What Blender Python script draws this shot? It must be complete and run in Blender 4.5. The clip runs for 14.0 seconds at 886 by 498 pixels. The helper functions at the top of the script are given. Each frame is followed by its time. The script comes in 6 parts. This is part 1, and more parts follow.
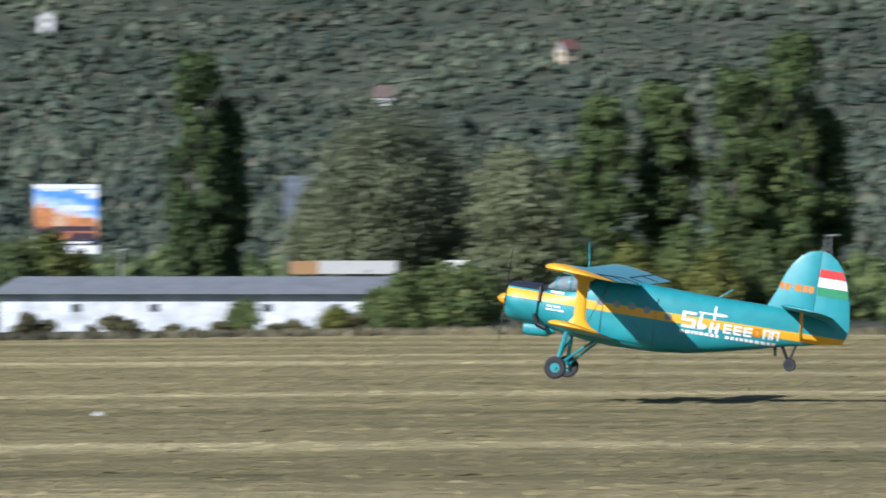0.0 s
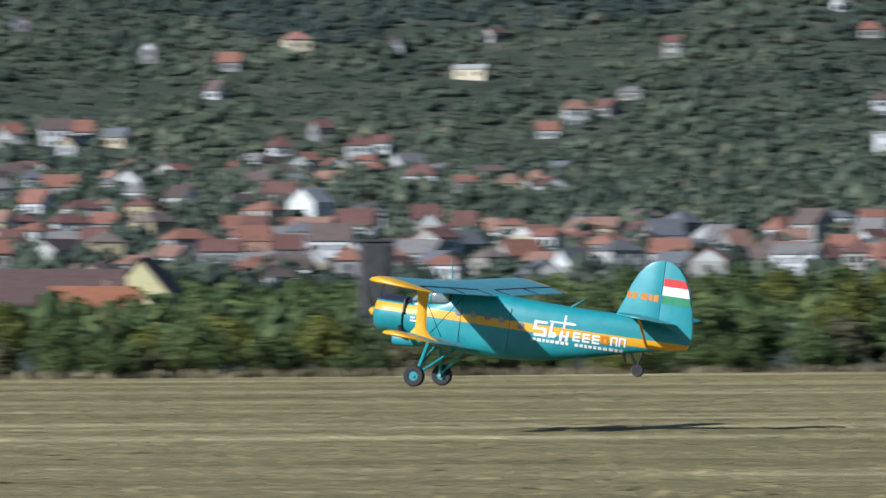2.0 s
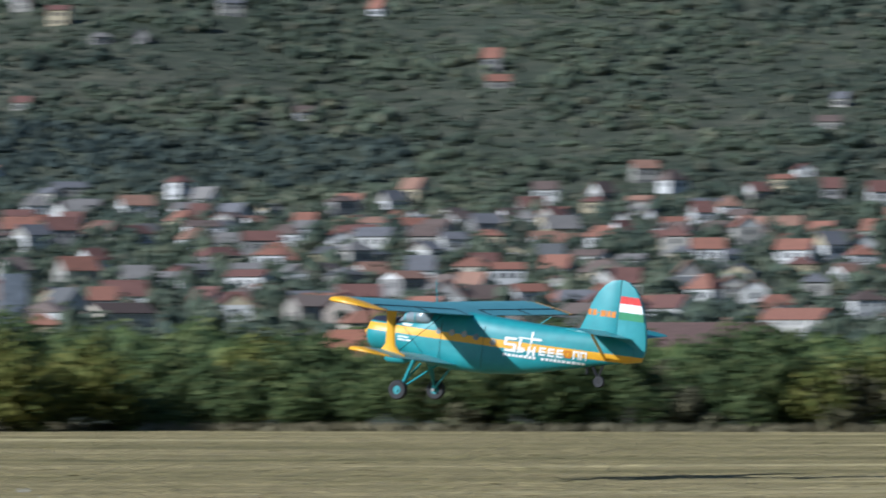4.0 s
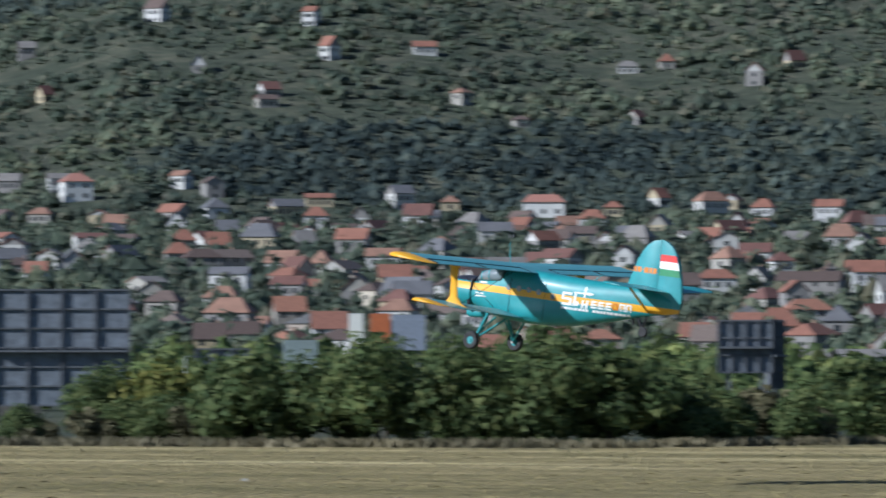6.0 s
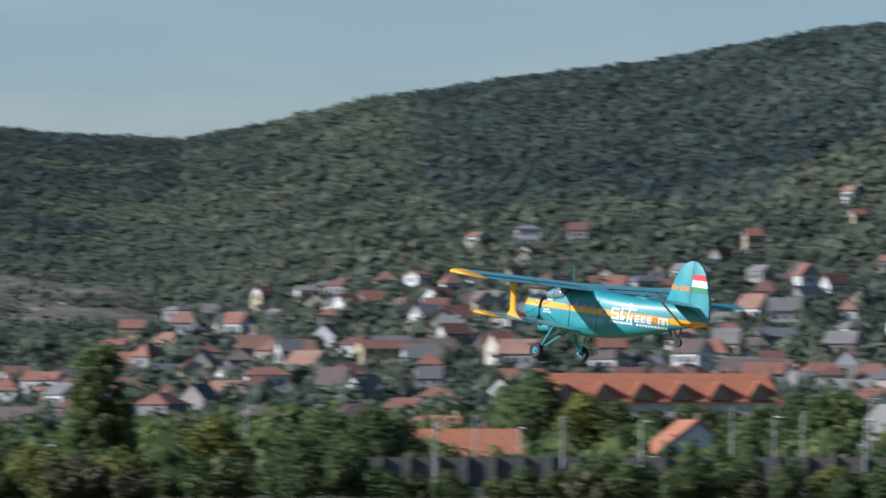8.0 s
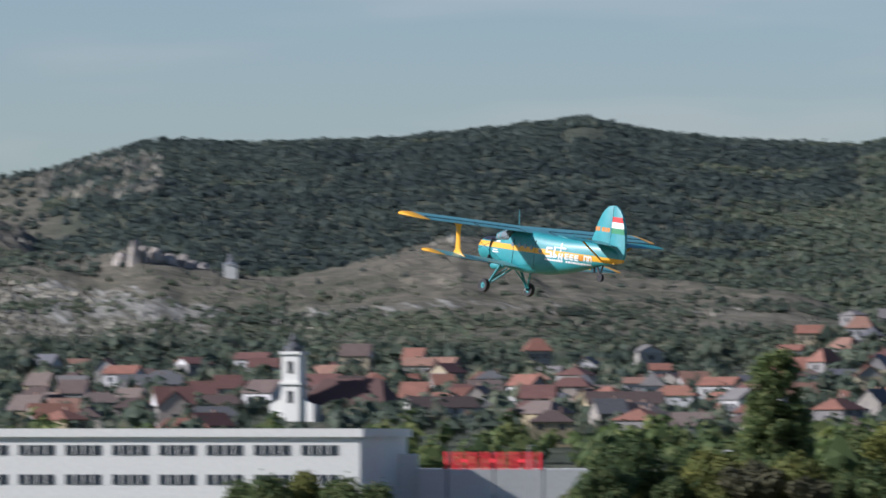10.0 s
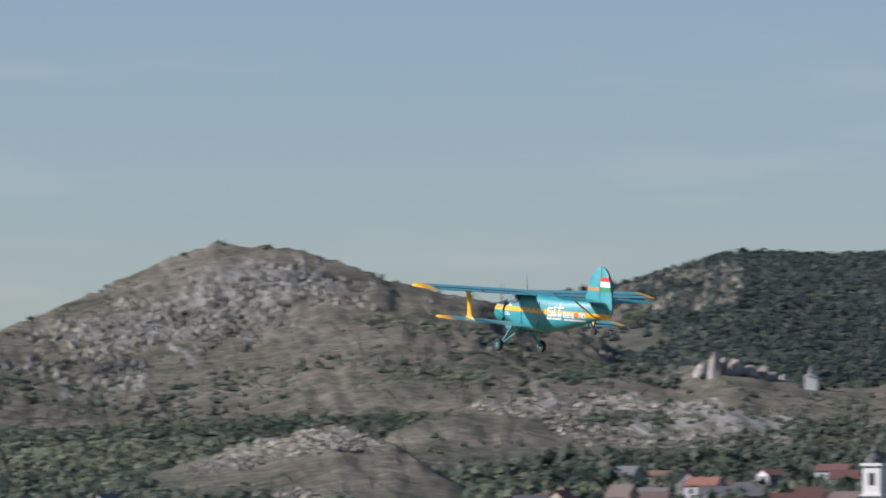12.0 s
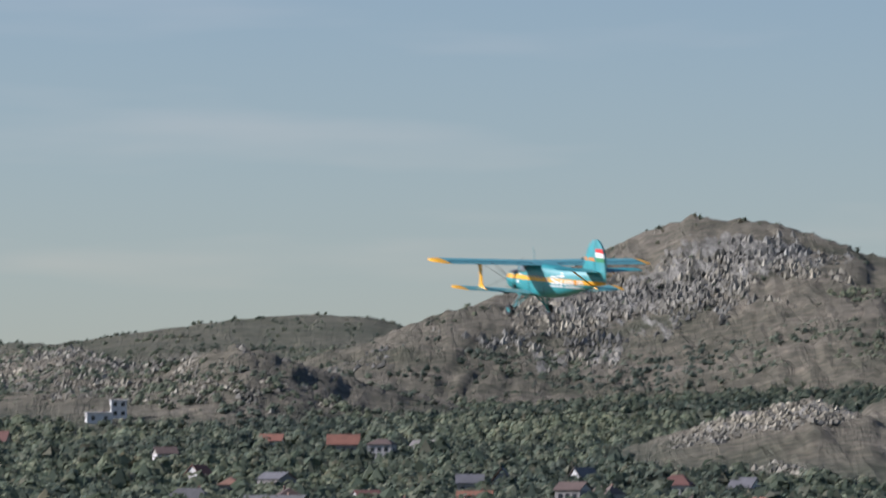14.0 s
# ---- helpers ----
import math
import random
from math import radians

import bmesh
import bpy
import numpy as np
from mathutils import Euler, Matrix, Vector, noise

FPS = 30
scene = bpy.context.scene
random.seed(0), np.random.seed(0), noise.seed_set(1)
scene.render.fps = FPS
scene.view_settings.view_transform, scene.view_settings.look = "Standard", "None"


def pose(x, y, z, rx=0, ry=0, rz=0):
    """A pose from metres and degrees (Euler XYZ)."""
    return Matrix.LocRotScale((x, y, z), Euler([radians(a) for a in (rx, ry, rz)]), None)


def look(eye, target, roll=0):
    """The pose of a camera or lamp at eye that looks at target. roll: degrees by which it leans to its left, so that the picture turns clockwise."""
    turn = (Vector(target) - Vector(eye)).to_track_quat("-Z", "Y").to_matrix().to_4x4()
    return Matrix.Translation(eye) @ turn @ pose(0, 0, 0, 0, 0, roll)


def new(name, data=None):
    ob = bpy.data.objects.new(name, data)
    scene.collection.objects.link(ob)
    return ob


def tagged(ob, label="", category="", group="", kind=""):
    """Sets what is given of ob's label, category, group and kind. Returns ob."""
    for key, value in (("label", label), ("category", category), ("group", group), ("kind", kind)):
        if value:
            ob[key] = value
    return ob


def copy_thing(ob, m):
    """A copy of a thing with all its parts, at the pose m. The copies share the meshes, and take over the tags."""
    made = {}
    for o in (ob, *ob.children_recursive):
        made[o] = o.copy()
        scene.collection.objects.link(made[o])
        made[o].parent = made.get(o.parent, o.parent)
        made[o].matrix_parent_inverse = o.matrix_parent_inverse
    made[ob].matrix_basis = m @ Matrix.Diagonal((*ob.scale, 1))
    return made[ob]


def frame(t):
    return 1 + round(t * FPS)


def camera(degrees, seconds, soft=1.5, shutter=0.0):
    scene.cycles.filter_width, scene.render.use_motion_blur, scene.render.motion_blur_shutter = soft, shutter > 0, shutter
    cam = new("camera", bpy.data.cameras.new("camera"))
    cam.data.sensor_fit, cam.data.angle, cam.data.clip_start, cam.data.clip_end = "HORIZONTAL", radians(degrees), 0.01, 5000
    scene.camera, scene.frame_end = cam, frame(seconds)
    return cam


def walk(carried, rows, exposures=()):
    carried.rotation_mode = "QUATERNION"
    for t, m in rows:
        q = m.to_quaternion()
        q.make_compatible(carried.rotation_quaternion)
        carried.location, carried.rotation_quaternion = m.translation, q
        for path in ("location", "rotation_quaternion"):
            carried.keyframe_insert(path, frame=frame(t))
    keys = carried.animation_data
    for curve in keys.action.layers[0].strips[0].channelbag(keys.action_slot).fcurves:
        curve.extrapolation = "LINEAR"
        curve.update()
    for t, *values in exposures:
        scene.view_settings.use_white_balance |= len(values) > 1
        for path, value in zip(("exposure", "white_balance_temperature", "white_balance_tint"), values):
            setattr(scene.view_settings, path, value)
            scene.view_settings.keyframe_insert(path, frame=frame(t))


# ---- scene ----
F_PX = 12400.0                      # focal length in picture widths / 1568
HALF = 784.0
EYE = Vector((0.0, 0.0, 4.4))       # on a low rise beside the airfield
LINE, COURSE = 247.0, 10.0          # the take-off line: distance from the eye, degrees it veers away

cam = camera(2 * math.degrees(math.atan(HALF / F_PX)), 14.0, soft=1.6, shutter=0.55)


def heading(q):
    """Unit vector of azimuth q (in thousandths of the focal length to the left of the first view)."""
    a = q / F_PX
    return Vector((-math.sin(a), math.cos(a), 0.0))


def polar(q, r, z=0.0):
    v = heading(q) * r
    return Vector((v.x, v.y, z))


def aim(pan, horizon):
    d = heading(pan)
    d.z = (horizon - 441.0) / F_PX
    return look(EYE, EYE + d)


# time, pan to the left, height of the horizon line
PATH = [(0.0, 0, 494), (0.5, 514, 474), (1.0, 1063, 547), (1.5, 1685, 581), (2.0, 2126, 541), (2.2, 2388, 578),
        (4.3, 4695, 624), (4.4, 4857, 614), (4.5, 4997, 577), (4.6, 5146, 585), (4.8, 5391, 585), (5.0, 5536, 572),
        (5.5, 6002, 602), (6.0, 6344, 648), (6.5, 6762, 657), (7.0, 7289, 724), (7.2, 7455, 724), (9.3, 8913, 833),
        (9.5, 8994, 819), (10.0, 9292, 771), (10.5, 9584, 872), (11.0, 9836, 899), (11.5, 10124, 955), (12.0, 10319, 969),
        (12.5, 10657, 973), (13.0, 10902, 1012), (13.5, 11085, 1012), (14.0, 11161, 922)]
walk(cam, [(t, aim(p, h)) for t, p, h in PATH], [(0.0, 0.64, 5650, 12), (2.0, 0.42, 5600, 9), (5.0, 0.42, 5550, 9), (7.0, 0.48, 5600, 11), (9.5, 0.56, 5850, 16), (14.0, 0.60, 6050, 19)])

# ---- light: high autumn sun behind the left shoulder, thin haze in the sky ----
SUN = Vector((-1.11, -1.40, 1.0)).normalized()
world = bpy.data.worlds.new("sky")
scene.world = world
world.use_nodes = True
wn, wl = world.node_tree.nodes, world.node_tree.links
sky = wn.new("ShaderNodeTexSky")
sky.sky_type, sky.sun_disc = "NISHITA", False
sky.sun_elevation = math.asin(SUN.z)
sky.sun_rotation = math.atan2(SUN.x, SUN.y)
sky.air_density, sky.dust_density, sky.ozone_density = 1.0, 0.6, 3.0
sky.altitude = 700.0
# thin cloud veils low in the sky
wc, wm, wt = wn.new("ShaderNodeTexCoord"), wn.new("ShaderNodeMapping"), wn.new("ShaderNodeTexNoise")
wm.inputs["Scale"].default_value = (14.0, 14.0, 95.0)
wt.inputs["Scale"].default_value, wt.inputs["Detail"].default_value = 1.0, 3.0
wr, wx = wn.new("ShaderNodeValToRGB"), wn.new("ShaderNodeMix")
wr.color_ramp.elements[0].position, wr.color_ramp.elements[0].color = 0.52, (1, 1, 1, 1)
wr.color_ramp.elements[1].position, wr.color_ramp.elements[1].color = 0.78, (1.22, 1.10, 1.06, 1)
wx.data_type, wx.blend_type = "RGBA", "MULTIPLY"
wx.inputs[0].default_value = 1.0
wl.new(wc.outputs["Generated"], wm.inputs[0])
wl.new(wm.outputs[0], wt.inputs["Vector"])
wl.new(wt.outputs[0], wr.inputs[0])
wl.new(sky.outputs[0], wx.inputs[6])
wl.new(wr.outputs[0], wx.inputs[7])
wl.new(wx.outputs[2], wn["Background"].inputs[0])
wn["Background"].inputs[1].default_value = 0.056
sun = new("sun", bpy.data.lights.new("sun", "SUN"))
sun.data.energy, sun.data.angle, sun.data.color = 4.5, radians(0.6), (1.0, 0.96, 0.90)
sun.matrix_world = look((0, 0, 200), Vector((0, 0, 200)) - SUN)


# ---- materials ----
def material(name, rough=0.7, metal=0.0):
    m = bpy.data.materials.new(name)
    m.use_nodes = True
    b = m.node_tree.nodes["Principled BSDF"]
    b.inputs["Roughness"].default_value, b.inputs["Metallic"].default_value = rough, metal
    return m, m.node_tree.nodes, m.node_tree.links, b


def ramp(nodes, stops, constant=False):
    r = nodes.new("ShaderNodeValToRGB")
    r.color_ramp.interpolation = "CONSTANT" if constant else "LINEAR"
    while len(r.color_ramp.elements) < len(stops):
        r.color_ramp.elements.new(0.5)
    for e, (p, c) in zip(r.color_ramp.elements, stops):
        e.position, e.color = p, (*c, 1)
    return r


def noise_node(nodes, links, vector, scale, detail=4.0, rough=0.55):
    n = nodes.new("ShaderNodeTexNoise")
    n.inputs["Scale"].default_value, n.inputs["Detail"].default_value, n.inputs["Roughness"].default_value = scale, detail, rough
    links.new(vector, n.inputs["Vector"])
    return n.outputs["Fac"]


def mixed(nodes, links, fac, a, b, kind="MIX"):
    m = nodes.new("ShaderNodeMix")
    m.data_type, m.blend_type = "RGBA", kind
    for sock, v in ((m.inputs[0], fac), (m.inputs[6], a), (m.inputs[7], b)):
        if isinstance(v, bpy.types.NodeSocket):
            links.new(v, sock)
        elif isinstance(v, tuple):
            sock.default_value = (*v, 1)
        else:
            sock.default_value = v
    return m.outputs[2]


def maths(nodes, links, op, a, b=0.0):
    m = nodes.new("ShaderNodeMath")
    m.operation = op
    for sock, v in ((m.inputs[0], a), (m.inputs[1], b)):
        if isinstance(v, bpy.types.NodeSocket):
            links.new(v, sock)
        else:
            sock.default_value = v
    return m.outputs[0]


def bump(nodes, links, bsdf, height, strength, distance):
    b = nodes.new("ShaderNodeBump")
    b.inputs["Strength"].default_value, b.inputs["Distance"].default_value = strength, distance
    links.new(height, b.inputs["Height"])
    links.new(b.outputs[0], bsdf.inputs["Normal"])


def plain(name, colour, rough=0.6, metal=0.0, grain=3.0, depth=0.12):
    """A painted or moulded surface with slight dirt and grain."""
    m, n, l, b = material(name, rough, metal)
    c = n.new("ShaderNodeTexCoord").outputs["Object"]
    f = noise_node(n, l, c, grain, 6.0, 0.65)
    dark = tuple(v * (1 - depth * 1.6) for v in colour)
    light = tuple(min(1, v * (1 + depth)) for v in colour)
    r = ramp(n, [(0.3, dark), (0.7, light)])
    l.new(f, r.inputs[0])
    l.new(r.outputs[0], b.inputs["Base Color"])
    return m


def varied(name, stops, rough=0.8, source="object", grain=1.2, depth=0.25, constant=False):
    """Colour drawn from a ramp per object or per island, with grain on it."""
    m, n, l, b = material(name, rough)
    if source == "object":
        value = n.new("ShaderNodeObjectInfo").outputs["Random"]
    else:
        value = n.new("ShaderNodeNewGeometry").outputs["Random Per Island"]
    r = ramp(n, stops, constant)
    l.new(value, r.inputs[0])
    c = n.new("ShaderNodeTexCoord").outputs["Object"]
    f = noise_node(n, l, c, grain, 5.0, 0.65)
    g = ramp(n, [(0.25, (1 - depth * 1.5,) * 3), (0.75, (1 + depth * 0.6,) * 3)])
    l.new(f, g.inputs[0])
    l.new(mixed(n, l, 1.0, r.outputs[0], g.outputs[0], "MULTIPLY"), b.inputs["Base Color"])
    return m


def leafy(name, stops, source="island", through_light=0.3):
    m = varied(name, stops, 0.75, source, 0.06, 0.35)
    b = m.node_tree.nodes["Principled BSDF"]
    b.inputs["Specular IOR Level"].default_value = 0.2
    n, l = m.node_tree.nodes, m.node_tree.links
    drift = ramp(n, [(0.36, (0.66, 0.70, 0.75)), (0.64, (1.30, 1.25, 1.12))])
    l.new(noise_node(n, l, n.new("ShaderNodeNewGeometry").outputs["Position"], 0.011, 5.0, 0.6), drift.inputs[0])
    l.new(mixed(n, l, 1.0, b.inputs["Base Color"].links[0].from_socket, drift.outputs[0], "MULTIPLY"), b.inputs["Base Color"])
    if through_light:
        n, l = m.node_tree.nodes, m.node_tree.links
        t, mix = n.new("ShaderNodeBsdfTranslucent"), n.new("ShaderNodeMixShader")
        mix.inputs[0].default_value = through_light
        l.new(b.inputs["Base Color"].links[0].from_socket, t.inputs[0])
        l.new(b.outputs[0], mix.inputs[1])
        l.new(t.outputs[0], mix.inputs[2])
        l.new(mix.outputs[0], n["Material Output"].inputs[0])
    return m


def field_colour(n, l, pos):
    """Mown field: straw bands along the strip and blotches."""
    turn = n.new("ShaderNodeMapping")
    turn.inputs["Rotation"].default_value = (0, 0, radians(COURSE * 0.35))
    turn.inputs["Scale"].default_value = (0.010, 0.050, 0.2)
    l.new(pos, turn.inputs[0])
    bands = noise_node(n, l, turn.outputs[0], 1.0, 5.0, 0.6)
    blot = noise_node(n, l, pos, 0.35, 6.0, 0.7)
    stretch = n.new("ShaderNodeMapping")
    stretch.inputs["Scale"].default_value = (0.16, 0.9, 1.0)
    l.new(pos, stretch.inputs[0])
    tuft = noise_node(n, l, stretch.outputs[0], 1.0, 4.0, 0.7)
    r1 = ramp(n, [(0.30, (0.165, 0.150, 0.075)), (0.44, (0.265, 0.222, 0.116)), (0.56, (0.330, 0.272, 0.148)), (0.66, (0.52, 0.44, 0.25))])
    l.new(bands, r1.inputs[0])
    r2 = ramp(n, [(0.36, (0.66, 0.70, 0.62)), (0.64, (1.2, 1.16, 1.12))])
    l.new(maths(n, l, "ADD", maths(n, l, "MULTIPLY", blot, 0.5), maths(n, l, "MULTIPLY", tuft, 0.5)), r2.inputs[0])
    return mixed(n, l, 1.0, r1.outputs[0], r2.outputs[0], "MULTIPLY")


def ground_material():
    m, n, l, b = material("ground", 0.95)
    b.inputs["Specular IOR Level"].default_value = 0.1
    pos = n.new("ShaderNodeNewGeometry").outputs["Position"]
    field = field_colour(n, l, pos)
    # hill soil and dry grass
    big = noise_node(n, l, pos, 0.02, 8.0, 0.65)
    r3 = ramp(n, [(0.3, (0.066, 0.074, 0.050)), (0.43, (0.124, 0.118, 0.088)), (0.57, (0.172, 0.157, 0.122)), (0.72, (0.235, 0.211, 0.168))])
    l.new(big, r3.inputs[0])
    r5 = ramp(n, [(0.28, (0.046, 0.060, 0.044)), (0.5, (0.080, 0.092, 0.066)), (0.72, (0.145, 0.142, 0.102))])
    l.new(noise_node(n, l, pos, 0.05, 8.0, 0.7), r5.inputs[0])
    lush = n.new("ShaderNodeAttribute")
    lush.attribute_name = "lush"
    grain = ramp(n, [(0.34, (0.62, 0.66, 0.62)), (0.52, (1.0, 1.0, 1.0)), (0.66, (1.42, 1.36, 1.28))])
    l.new(noise_node(n, l, pos, 0.16, 6.0, 0.75), grain.inputs[0])
    soil = mixed(n, l, 1.0, mixed(n, l, lush.outputs["Fac"], r3.outputs[0], r5.outputs[0]), grain.outputs[0], "MULTIPLY")
    # pale dolomite ribs that run down the slopes, leaning a little
    u = n.new("ShaderNodeVectorMath")
    u.operation = "DOT_PRODUCT"
    u.inputs[1].default_value = (0.64, 0.77, 0.45)
    l.new(pos, u.inputs[0])
    v = n.new("ShaderNodeVectorMath")
    v.operation = "DOT_PRODUCT"
    v.inputs[1].default_value = (-0.77, 0.64, 0.0)
    l.new(pos, v.inputs[0])
    sep = n.new("ShaderNodeSeparateXYZ")
    l.new(pos, sep.inputs[0])
    join = n.new("ShaderNodeCombineXYZ")
    for k, (sock, f) in enumerate(((u.outputs["Value"], 0.26), (v.outputs["Value"], 0.016), (sep.outputs[2], 0.14))):
        l.new(maths(n, l, "MULTIPLY", sock, f), join.inputs[k])
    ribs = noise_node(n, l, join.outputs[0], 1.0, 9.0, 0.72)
    # crevice shade is put into the colour: the ramp darkens where the bump sinks
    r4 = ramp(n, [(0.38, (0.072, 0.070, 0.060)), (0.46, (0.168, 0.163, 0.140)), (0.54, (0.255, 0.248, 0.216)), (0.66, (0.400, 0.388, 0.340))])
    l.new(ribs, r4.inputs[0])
    att = n.new("ShaderNodeAttribute")
    att.attribute_name = "rock"
    mask = n.new("ShaderNodeAttribute")
    mask.attribute_name = "wild"
    gate = ramp(n, [(0.53, (0, 0, 0)), (0.58, (1, 1, 1))])
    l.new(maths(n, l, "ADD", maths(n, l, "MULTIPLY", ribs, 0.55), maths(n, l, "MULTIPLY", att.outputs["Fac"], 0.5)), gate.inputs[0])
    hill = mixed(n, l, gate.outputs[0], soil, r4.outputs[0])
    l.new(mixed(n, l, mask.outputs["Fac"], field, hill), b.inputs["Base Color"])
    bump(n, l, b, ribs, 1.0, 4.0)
    return m


M_GROUND = ground_material()
# far and pine leaves: haze is put into the colours, lifted and blued
M_WOOD_FAR = leafy("hazed_foliage", [(0.0, (0.102, 0.136, 0.102)), (0.5, (0.138, 0.172, 0.124)), (0.85, (0.177, 0.201, 0.143)), (1.0, (0.232, 0.224, 0.162))], "island", 0.4)
M_WOOD_DARK = leafy("hazed_pine_foliage", [(0.0, (0.072, 0.100, 0.096)), (0.6, (0.094, 0.124, 0.112)), (1.0, (0.124, 0.146, 0.118))], "island", 0.4)
# brighter copy of the far leaves, light put into the colour against dark gaps
M_VALLEY = leafy("lightened_valley_foliage", [(0.0, (0.148, 0.190, 0.144)), (0.5, (0.204, 0.244, 0.176)), (1.0, (0.274, 0.288, 0.210))], "island", 0.4)
M_SHRUB = leafy("shrub_foliage", [(0.0, (0.072, 0.112, 0.044)), (0.5, (0.138, 0.192, 0.072)), (1.0, (0.245, 0.275, 0.105))], "island", 0.42)
M_SHRUB_B = leafy("yellowing_foliage", [(0.0, (0.098, 0.130, 0.033)), (0.5, (0.180, 0.195, 0.048)), (1.0, (0.276, 0.260, 0.073))])
M_SHRUB_C = leafy("dull_foliage", [(0.0, (0.083, 0.083, 0.045)), (0.5, (0.158, 0.149, 0.079)), (1.0, (0.243, 0.215, 0.121))])
M_POPLAR = leafy("poplar_foliage", [(0.0, (0.046, 0.079, 0.029)), (0.5, (0.085, 0.128, 0.048)), (1.0, (0.141, 0.176, 0.066))])
M_GREYTREE = leafy("olive_foliage", [(0.0, (0.168, 0.190, 0.098)), (0.5, (0.230, 0.254, 0.138)), (1.0, (0.300, 0.314, 0.184))], "island", 0.4)
M_ROCK = leafy("dolomite", [(0.0, (0.126, 0.120, 0.100)), (0.5, (0.225, 0.214, 0.180)), (1.0, (0.360, 0.342, 0.290))], "island", 0.0)
M_STRAW = leafy("dry_grass", [(0.0, (0.165, 0.145, 0.085)), (0.5, (0.235, 0.205, 0.125)), (1.0, (0.33, 0.285, 0.18))])


def turf_material():
    m, n, l, b = material("mown_turf", 0.95)
    b.inputs["Specular IOR Level"].default_value = 0.1
    geo = n.new("ShaderNodeNewGeometry")
    r = ramp(n, [(0.0, (0.64, 0.66, 0.63)), (0.6, (0.73, 0.73, 0.72)), (1.0, (0.82, 0.81, 0.79))])
    l.new(geo.outputs["Random Per Island"], r.inputs[0])
    l.new(mixed(n, l, 1.0, field_colour(n, l, geo.outputs["Position"]), r.outputs[0], "MULTIPLY"), b.inputs["Base Color"])
    return m


M_TURF = turf_material()
M_BARK = plain("bark", (0.07, 0.06, 0.045), 0.9, 0, 4, 0.3)

# ---- the land ----
# each ridge: distance of its crest, where its foot starts, how bare it is, its crest line (azimuth, height over the town's edge)
RIDGES = [
    ("woods", 4300, 1950, 0.0, [(-1500, 660), (6200, 660), (7000, 612), (7389, 576), (7719, 516), (7999, 481), (8239, 444), (8378, 410), (8558, 374),
                                (8778, 383), (8928, 399), (9038, 424), (9178, 408), (9378, 386), (9628, 377), (9800, 385), (9970, 335), (10100, 315), (10300, 280), (10700, 200), (11200, 120)]),
    ("crag", 2900, 2380, 1.0, [(9850, 40), (9950, 150), (10050, 225), (10150, 252), (10260, 294), (10330, 302), (10420, 328), (10520, 362), (10600, 386), (10725, 397),
                               (10841, 350), (11011, 270), (11201, 203), (11290, 170), (11500, 120), (11700, 60)]),
    ("far_left", 3900, 2700, 0.32, [(11000, 100), (11150, 185), (11225, 195), (11290, 213), (11385, 220), (11545, 208), (11675, 190), (11845, 165), (11945, 168), (12600, 150)]),
    ("left_crag", 2500, 2200, 0.9, [(10850, -60), (11000, 15), (11200, 75), (11360, 112), (11430, 134), (11525, 162), (11610, 140), (11700, 125), (11815, 157), (11900, 150), (12100, 110)]),
    ("chapel", 2250, 1850, 0.75, [(8350, -20), (8498, 52), (8678, 105), (8850, 120), (9018, 150), (9138, 190), (9200, 192), (9263, 206), (9378, 180), (9478, 150), (9560, 132), (9648, 135), (9690, 143),
                                  (9740, 155), (9800, 182), (9830, 186), (9900, 165), (9980, 175), (10150, 150), (10260, 110), (10400, 60), (10500, -20)]),
    ("low_crag", 1950, 1650, 0.9, [(10250, -60), (10400, 30), (10505, 68), (10560, 60), (10675, 31), (10825, -14), (10945, -64), (11050, -110)]),
]


# the valley floor: distance and height
FLOOR_R = [0, 560, 720, 1000, 1200, 1400, 1650, 1800, 2000, 2300, 5200]
FLOOR_TOWN = [0, 0, 0.6, 2.0, 5.4, 12.4, 24.5, 32.7, 42.0, 52.0, 88.0]      # climbing to the wooded hill
FLOOR_CHURCH = [0, 0, 0.6, 2.0, 4.2, 6.7, 13.4, 18.9, 27.0, 38.5, 83.0]     # below the chapel hill
FLOOR_VALLEY = [0, 0, 0.6, 1.6, 3.0, 4.4, 9.0, 14.2, 22.0, 36.0, 83.0]      # at the foot of the crag


def floor_height(q, r):
    town, valley = np.clip((8680 - q) / 420, 0, 1), np.clip((q - 10050) / 250, 0, 1)
    z = np.interp(r, FLOOR_R, FLOOR_CHURCH)
    return z + town * (np.interp(r, FLOOR_R, FLOOR_TOWN) - z) + valley * (np.interp(r, FLOOR_R, FLOOR_VALLEY) - z)


def woods_crest(q):
    """Distance of the crest of the wooded hill: it draws back towards the crag."""
    return np.interp(q, [6900, 8700], [2650, 4300])


